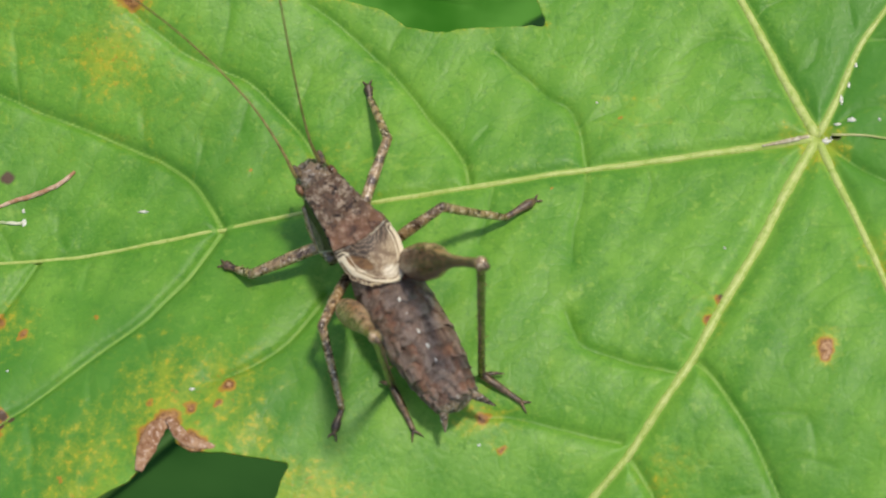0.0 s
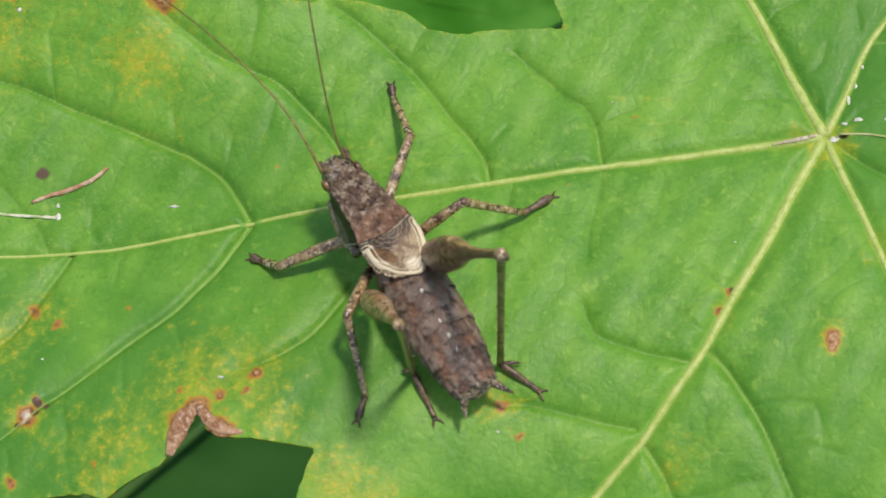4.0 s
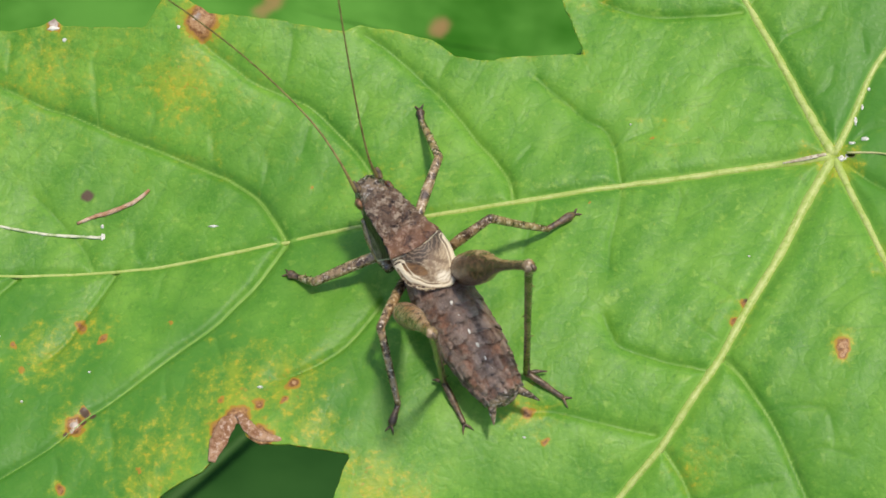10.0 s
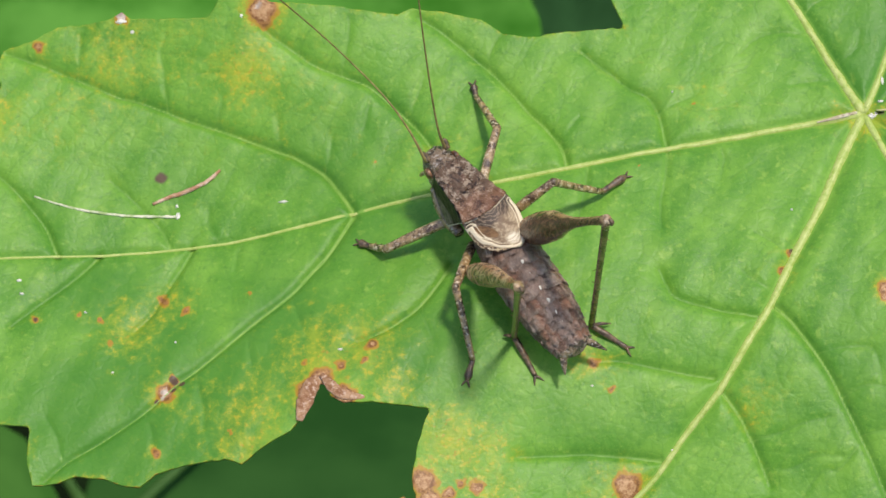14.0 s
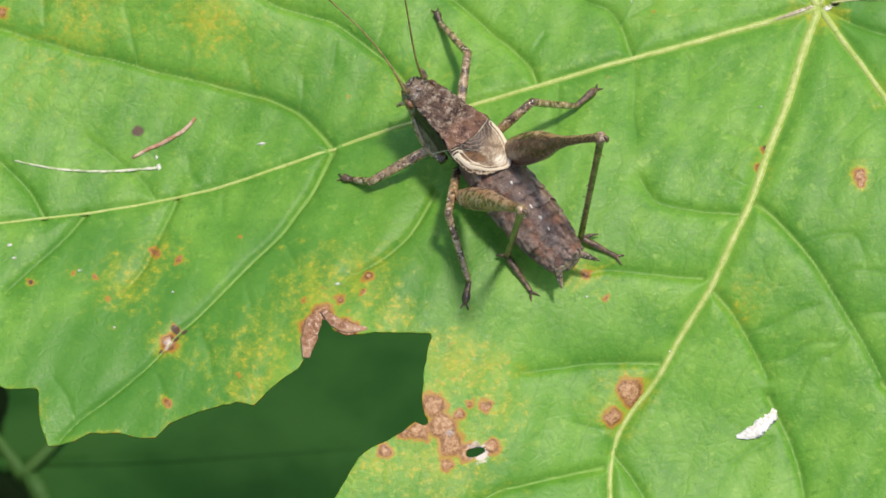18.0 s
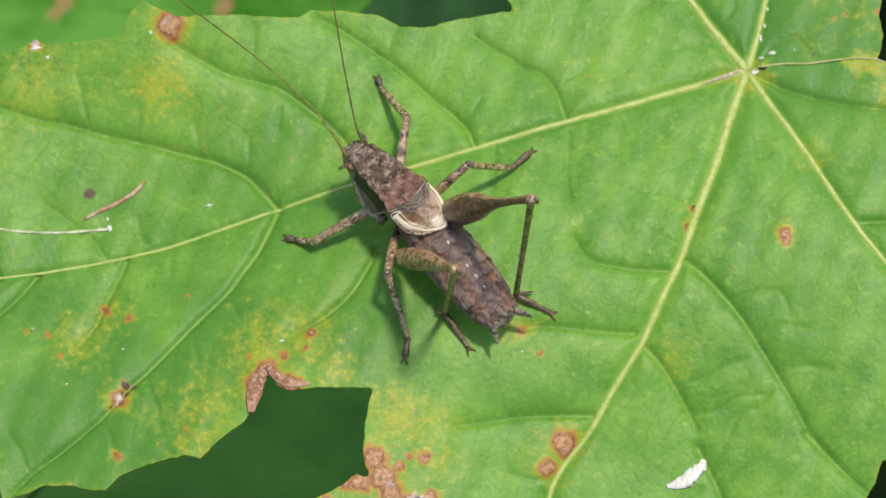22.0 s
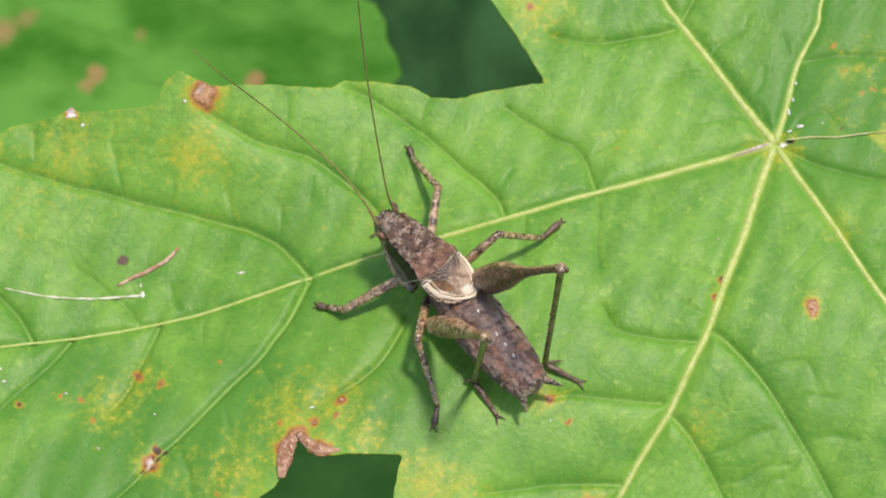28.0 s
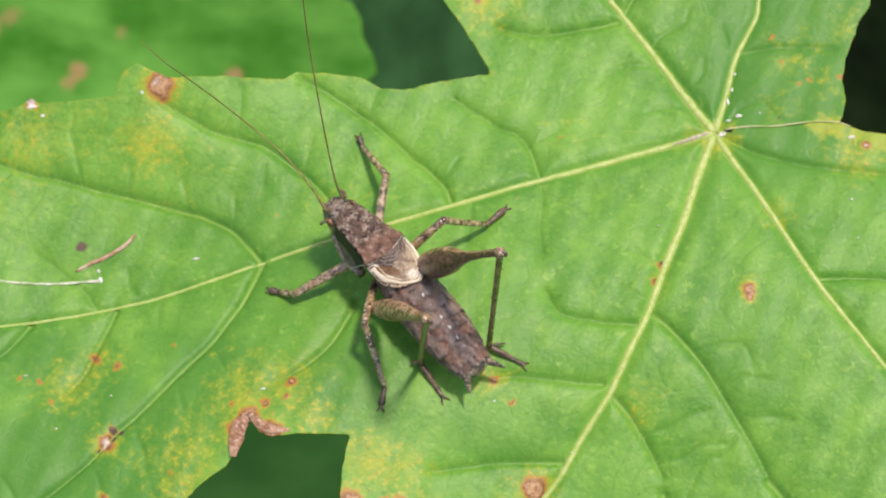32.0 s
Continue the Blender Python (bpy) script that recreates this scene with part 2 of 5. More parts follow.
def shield_material():
    m = Nodes("pronotum_cuticle", 0.25, 0.9)
    patch = m.noise(0.6, 3, 0.55)
    grain = m.noise(2.0, 7, 0.75)
    wrinkle = m.noise(1.5, 6, 0.7, m.wobble(0.8, 1.6), 0.8)
    rear = m.ramp(m.math("ADD", m.attr("rear"), m.math("MULTIPLY", m.math("SUBTRACT", patch, 0.5), 1.0)), 0.45, 0.80)
    colour = m.mix(rear, (0.180, 0.102, 0.054), (0.285, 0.138, 0.068))
    colour = m.mix(m.ramp(patch, 0.50, 0.60, 0.0, 0.6), colour, (0.235, 0.110, 0.058))
    colour = m.mix(m.ramp(grain, 0.49, 0.59, 0.0, 0.8), colour, m.mix(rear, (0.62, 0.470, 0.315), (0.50, 0.310, 0.190)))
    colour = m.mix(m.ramp(wrinkle, 0.38, 0.47, 0.9, 0.0), colour, m.mix(rear, (0.034, 0.019, 0.011), (0.100, 0.050, 0.028)))
    colour = m.mix(m.ramp(m.math("ADD", m.attr("crease"), m.math("MULTIPLY", m.math("SUBTRACT", grain, 0.5), 0.8)), 0.45, 0.95, 0.0, 0.9), colour, (0.026, 0.015, 0.009))
    m.bump(m.math("ADD", m.math("MULTIPLY", wrinkle, 1.1), m.math("MULTIPLY", grain, 0.6)), 0.45, 1.0)
    return m.done(colour)


DISC = shield_material()


def flank_material():
    m = Nodes("side_lobe_cuticle", 0.45, 0.3)
    low = m.math("ADD", m.attr("low"), m.math("MULTIPLY", m.math("SUBTRACT", m.noise(1.2, 4), 0.5), 0.35))
    colour = m.mix(m.ramp(m.noise(1.5, 4), 0.35, 0.65), (0.009, 0.006, 0.005), (0.030, 0.019, 0.013))
    grey = m.mix(m.ramp(m.noise(2.2, 5, 0.7), 0.38, 0.62), (0.060, 0.042, 0.028), (0.210, 0.160, 0.112))
    colour = m.mix(m.ramp(low, 0.52, 0.68), colour, grey)
    m.bump(m.noise(2.5, 4), 0.08, 0.8)
    return m.done(colour)


FLANK = flank_material()
LEG = two_tone("mottled_leg", (0.062, 0.033, 0.013), (0.350, 0.225, 0.098), 1.5, 0.22, 1.0, (0.62, 0.49, 0.31), 0.08, 0.38, 0.58, None, 5.0)


def thigh_material():
    m = Nodes("golden_thigh", 0.27, 0.8)
    long = m.stretched((1.0, 1.0, 0.30))
    speck = m.noise(4.2, 5, 0.7, long)
    stripe = m.math("ADD", m.attr("stripe"), m.math("MULTIPLY", m.math("SUBTRACT", m.noise(1.1, 5, 0.65, long), 0.5), 1.1))
    colour = m.mix(m.ramp(m.noise(0.9, 4, 0.6, long), 0.35, 0.65), (0.37, 0.178, 0.072), (0.54, 0.335, 0.175))
    colour = m.mix(m.ramp(m.noise(1.7, 5, 0.75), 0.43, 0.50, 0.85, 0.0), colour, (0.085, 0.040, 0.017))
    colour = m.mix(m.ramp(stripe, 0.35, 0.65, 0.0, 0.92), colour, m.mix(m.ramp(speck, 0.45, 0.65), (0.045, 0.020, 0.010), (0.160, 0.076, 0.034)))
    m.bump(speck, 0.08, 0.8)
    return m.done(colour)


THIGH = thigh_material()
SHIN = two_tone("dark_shin", (0.050, 0.030, 0.011), (0.215, 0.140, 0.055), 1.3, 0.22, 0.9, None, 0.05)
TARSUS = two_tone("dark_tarsus", (0.034, 0.020, 0.010), (0.185, 0.115, 0.055), 2.4, 0.35, 0.55, None, 0.05)
CREAM = two_tone("cream_margin", (0.42, 0.32, 0.17), (0.70, 0.61, 0.42), 1.5, 0.45, 0.4, None, 0.03)
FEELER = two_tone("antenna_brown", (0.170, 0.128, 0.036), (0.300, 0.230, 0.075), 1.2, 0.5, 0.35, None, 0.02)
EYE = two_tone("compound_eye", (0.05, 0.022, 0.010), (0.30, 0.150, 0.070), 1.6, 0.25, 0.6, None, 0.02)
JOINT = two_tone("pale_joint", (0.40, 0.32, 0.20), (0.62, 0.54, 0.40), 2.0, 0.45, 0.4, (0.12, 0.07, 0.04), 0.04)


def wing_material():
    m = Nodes("wing_membrane", 0.42, 0.4)
    wavy = m.math("ADD", m.math("MULTIPLY", m.attr("wave"), 26.0), m.math("MULTIPLY", m.noise(1.1, 5, 0.7), 26.0))
    lines = m.math("MULTIPLY_ADD", m.math("SINE", wavy), 0.5, 0.5)
    colour = m.mix(m.ramp(m.noise(1.4, 4), 0.40, 0.62), (0.42, 0.32, 0.19), (0.17, 0.105, 0.052))
    colour = m.mix(m.ramp(lines, 0.10, 0.55, 0.45, 0.0), colour, (0.200, 0.125, 0.065))
    shade = m.math("ADD", m.attr("shade"), m.math("MULTIPLY", m.math("SUBTRACT", m.noise(1.2, 4), 0.5), 0.7))
    colour = m.mix(m.ramp(shade, 0.10, 0.75, 0.0, 0.9), colour, m.mix(m.ramp(lines, 0.45, 0.9), (0.030, 0.018, 0.011), (0.165, 0.110, 0.070)))
    colour = m.mix(m.ramp(m.attr("bright"), 0.25, 0.85, 0.0, 0.85), colour, m.mix(m.ramp(lines, 0.0, 0.5), (0.52, 0.43, 0.29), (0.74, 0.66, 0.49)))
    colour = m.mix(m.ramp(m.attr("window"), 0.25, 0.55), colour, m.mix(m.ramp(m.noise(0.9, 3), 0.35, 0.65), (0.060, 0.030, 0.014), (0.225, 0.120, 0.046)))
    mesh = m.cells(2.6, m.wobble(1.5, 0.4))
    colour = m.mix(m.attr("fringe"), colour, m.mix(m.ramp(mesh, 0.05, 0.16), (0.46, 0.34, 0.20), (0.090, 0.050, 0.028)))
    colour = m.mix(m.ramp(m.math("ADD", m.attr("cream"), m.math("MULTIPLY", m.math("SUBTRACT", m.noise(1.6, 3), 0.5), 0.4)), 0.40, 0.70, 0.0, 0.95), colour, (0.72, 0.61, 0.41))
    m.bump(lines, 0.03, 0.6)
    return m.done(colour)


WING = wing_material()


def far_leaf_material(name, a, b, vein):
    m = Nodes(name, 0.8, 0.03)
    colour = m.mix(m.ramp(m.noise(0.055, 4, 0.55, m.stretched((0.9, 1.5, 1.0))), 0.36, 0.64), a, b)
    colour = m.mix(m.ramp(m.attr("vein"), 0.2, 0.9, 0.0, 0.8), colour, vein)
    dead = m.math("ADD", m.attr("brown"), m.math("MULTIPLY", m.math("SUBTRACT", m.noise(0.3, 3), 0.5), 0.5))
    colour = m.mix(m.ramp(dead, 0.35, 0.8, 0.0, 0.75), colour, (0.34, 0.18, 0.08))
    m.bump(m.noise(0.06, 3), 2.5, 0.5)
    return m.done(colour)


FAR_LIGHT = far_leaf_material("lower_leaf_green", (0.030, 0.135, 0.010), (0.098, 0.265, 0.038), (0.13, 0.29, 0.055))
# darker copies of the lower leaf green, with shade painted into the colour
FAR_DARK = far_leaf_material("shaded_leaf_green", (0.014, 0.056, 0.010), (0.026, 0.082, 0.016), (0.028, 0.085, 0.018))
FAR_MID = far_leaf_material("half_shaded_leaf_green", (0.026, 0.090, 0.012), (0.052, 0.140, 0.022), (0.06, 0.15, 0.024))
FAR_DEEP_SHADE = far_leaf_material("deep_shade_leaf_green", (0.014, 0.046, 0.013), (0.030, 0.090, 0.027), (0.024, 0.070, 0.022))


# ---- builders ----
MM = 0.001


def mesh_object(name, verts, faces, material, parent=None, label="", origin=(0, 0, 0), smooth=True, attrs=None):
    """A mesh from millimetres in the world; origin: its own origin, in millimetres."""
    me = bpy.data.meshes.new(name)
    base = np.array(origin, float)
    v = (np.asarray(verts, float) - base) * MM
    me.from_pydata(v.tolist(), [], [list(f) for f in faces] if not isinstance(faces, list) else faces)
    for key, values in (attrs or {}).items():
        me.attributes.new(key, "FLOAT", "POINT").data.foreach_set("value", np.asarray(values, np.float32))
    if smooth:
        me.polygons.foreach_set("use_smooth", np.ones(len(me.polygons), bool))
    me.materials.append(material)
    ob = new(name, me)
    home = np.array(ORIGINS.get(parent, (0, 0, 0)), float) if parent else np.zeros(3)
    if parent:
        ob.parent = parent
    ob.location = Vector(((base - home) * MM).tolist())
    ORIGINS[ob] = tuple(base)
    if label:
        tagged(ob, label)
    return ob


ORIGINS = {}


def empty(name, at):
    ob = new(name)
    ob.empty_display_size = 0.005
    ob.location = Vector(at) * MM
    ORIGINS[ob] = tuple(at)
    return ob


def spline(points, steps):
    """A smooth curve through points, densely sampled."""
    p = np.asarray(points, float)
    p = np.vstack([2 * p[0] - p[1], p, 2 * p[-1] - p[-2]])
    out = []
    for i in range(1, len(p) - 2):
        a, b, c, d = p[i - 1 : i + 3]
        for t in np.arange(steps) / steps:
            out.append(0.5 * (2 * b + (c - a) * t + (2 * a - 5 * b + 4 * c - d) * t * t + (3 * b - a - 3 * c + d) * t**3))
    out.append(p[-2])
    return np.array(out)


def tube_data(points, radii, sides=10, steps=6, rough=0.0, flat=1.0, seed=0, up=(0, 0, 1)):
    """A tapered tube along a curve; radii: one for each point. flat squeezes it along up."""
    path = spline(points, steps)
    rad = np.interp(np.linspace(0, 1, len(path)), np.linspace(0, 1, len(radii)), radii)
    rng = np.random.default_rng(seed)
    tang = np.gradient(path, axis=0)
    tang /= np.linalg.norm(tang, axis=1)[:, None] + 1e-12
    verts, faces = [], []
    ref = np.array(up, float)
    for c, t, r in zip(path, tang, rad):
        side = np.cross(t, ref)
        if np.linalg.norm(side) < 0.15:
            side = np.cross(t, (1.0, 0.3, 0.0))
        side /= np.linalg.norm(side)
        top = np.cross(side, t)
        for k in range(sides):
            a = 2 * math.pi * k / sides
            q = r * (1 + rough * rng.uniform(-1, 1))
            verts.append(c + q * (math.cos(a) * side + flat * math.sin(a) * top))
    n = len(path)
    for i in range(n - 1):
        for k in range(sides):
            j = (k + 1) % sides
            faces.append([i * sides + k, i * sides + j, (i + 1) * sides + j, (i + 1) * sides + k])
    faces.append(list(range(sides))[::-1])
    faces.append([(n - 1) * sides + k for k in range(sides)])
    return verts, faces


def tube(name, points, radii, material, parent=None, label="", sides=10, steps=6, rough=0.0, flat=1.0, seed=0, origin=(0, 0, 0), up=(0, 0, 1)):
    v, f = tube_data(points, radii, sides, steps, rough, flat, seed, up)
    return mesh_object(name, v, f, material, parent, label, origin)


# ---- the leaf: shape of its blade ----
SWELLS = [
    (23.8, 7.2, -0.54),
    (-14.5, 2.4, -1.35),
    (23.6, -7.6, 2.23),
    (15.7, -7.6, -3.31),
    (11.3, -13.7, 5.26),
    (-9.4, -14.0, -0.30),
    (-28.8, 6.8, -0.01),
    (-24.6, 7.2, -4.44),
    (-13.5, -9.0, 4.22),
    (6.6, 15.2, 0.26),
    (2.8, 4.4, 1.88),
    (2.2, -12.9, -0.61),
    (2.8, -21.6, -1.48),
    (-20.3, 17.8, 4.68),
    (13.2, -23.9, -4.73),
    (11.2, 8.9, -1.24),
    (-4.9, 11.2, -2.11),
    (-6.5, -11.6, -1.74),
    (-2.0, -11.9, 1.04),
]


def sheet(x, y):
    """Height of the blade's broad waves."""
    z = np.zeros_like(np.asarray(x, float))
    for a, b, c in SWELLS:
        z = z + c * np.exp(-((x - a) ** 2 + (y - b) ** 2) / 256.0)
    return z


# margin of the blade, lobe by lobe, anticlockwise
MARGIN_TOP = [(6.6, 15.3), (4.1, 15.3), (1.7, 15.3), (-0.8, 15.1), (-2.5, 15.5), (-4.1, 16.7), (-7.0, 17.5), (-9.2, 17.9), (-10.3, 17.4), (-12.3, 17.7), (-14.8, 18.2), (-17.3, 18.5), (-19.8, 18.8), (-21.5, 20.0), (-22.1, 20.4), (-23.2, 19.9), (-23.9, 18.9), (-24.5, 18.1), (-27.9, 18.4), (-30.5, 18.7), (-31.1, 19.3), (-32.2, 18.8), (-34.1, 18.7), (-36.1, 18.7), (-38.2, 17.8), (-40.4, 17.4)]
MARGIN_TIP = [(-41.0, 15.6), (-40.5, 14.4), (-42.4, 13.4), (-45.0, 12.0), (-48.0, 10.0), (-50.0, 6.0), (-54.0, 3.0), (-58.0, 0.5), (-53.0, -1.5), (-50.0, -4.0), (-46.5, -6.0), (-45.0, -9.0), (-43.2, -10.9), (-41.2, -12.2), (-38.9, -12.6)]
MARGIN_BASE = [(-39.0, -15.6), (-38.7, -17.1), (-36.8, -17.1), (-35.5, -16.7), (-33.4, -17.1), (-31.9, -17.8), (-30.8, -18.0), (-29.6, -17.1), (-27.5, -16.7), (-24.5, -16.5), (-23.3, -17.0), (-21.9, -16.0), (-19.6, -14.9), (-19.0, -14.2), (-18.0, -12.6), (-17.6, -11.6), (-17.1, -11.5), (-16.6, -12.5), (-15.7, -13.1), (-14.6, -13.2), (-12.6, -13.4), (-9.4, -14.0)]
MARGIN_LOW = [(-9.9, -14.8), (-10.5, -16.4), (-10.9, -18.0), (-11.1, -19.0), (-11.05, -19.8), (-10.8, -20.35), (-11.2, -20.65), (-11.8, -20.25), (-12.3, -20.45), (-12.8, -20.8), (-14.1, -21.3), (-15.2, -21.6), (-16.3, -22.2), (-17.1, -23.1), (-18.6, -24.9), (-20.0, -28.0), (-17.0, -31.0), (-16.0, -34.5), (-11.0, -36.0), (-9.5, -40.0), (-4.0, -43.0), (-1.0, -49.0), (2.0, -55.0), (6.0, -49.0), (12.0, -45.0), (15.0, -39.0), (21.0, -36.0), (24.0, -31.0), (27.0, -27.0), (27.7, -25.8)]
MARGIN_RIGHT = [(28.8, -26.5), (33.0, -28.0), (38.0, -27.0), (42.0, -31.0), (48.0, -32.0), (49.0, -26.0), (53.0, -22.0), (50.0, -15.0), (52.0, -9.0), (48.0, -4.0), (45.0, 0.5), (41.0, 2.4), (38.1, 3.7), (35.6, 4.5), (34.2, 5.4), (33.7, 5.7)]
MARGIN_BACK = [(34.1, 6.1), (34.7, 7.6), (34.7, 9.3), (35.7, 11.7), (37.1, 14.2), (38.3, 15.5), (38.9, 17.6), (41.0, 21.0), (37.0, 23.0), (35.0, 28.0), (31.0, 27.0), (27.0, 31.0), (26.0, 36.0), (21.0, 39.0), (18.0, 44.0), (13.0, 50.0), (10.0, 44.0), (5.0, 40.0), (4.0, 35.0), (0.0, 32.0), (1.0, 28.0), (2.7, 24.3), (4.0, 21.8), (5.0, 19.7), (5.7, 17.8)]

# veins: half width at the start and at the end, then their course
HUB = (23.7, 6.9)
VEINS = [
    (0.34, 0.11, [HUB, (20.4, 6.55), (17.6, 6.25), (12.6, 5.65), (8.8, 5.25), (2.8, 4.45), (-2.8, 3.75), (-8.8, 3.15), (-14.4, 2.4), (-22.4, 1.3), (-27.0, 1.0), (-33.3, 0.9), (-42.0, 1.0), (-56.0, 0.5)]),
    (0.42, 0.17, [HUB, (21.8, 3.6), (19.65, -0.6), (17.55, -4.1), (15.6, -7.6), (13.35, -10.8), (11.3, -13.7), (8.8, -16.4), (6.4, -19.3), (2.1, -24.2), (1.0, -34.0), (2.0, -53.0)]),
    (0.40, 0.17, [HUB, (22.5, 9.4), (21.2, 12.2), (19.9, 15.0), (18.2, 18.5), (17.0, 21.5), (15.0, 32.0), (13.0, 48.0)]),
    (0.31, 0.13, [HUB, (24.8, 4.0), (25.7, 1.8), (26.9, -1.3), (29.2, -7.4), (31.9, -12.8), (34.4, -17.4), (40.0, -25.0), (47.0, -31.0)]),
    (0.30, 0.13, [HUB, (25.1, 9.7), (26.7, 13.2), (28.9, 16.2), (30.2, 19.0), (36.0, 25.0)]),
]
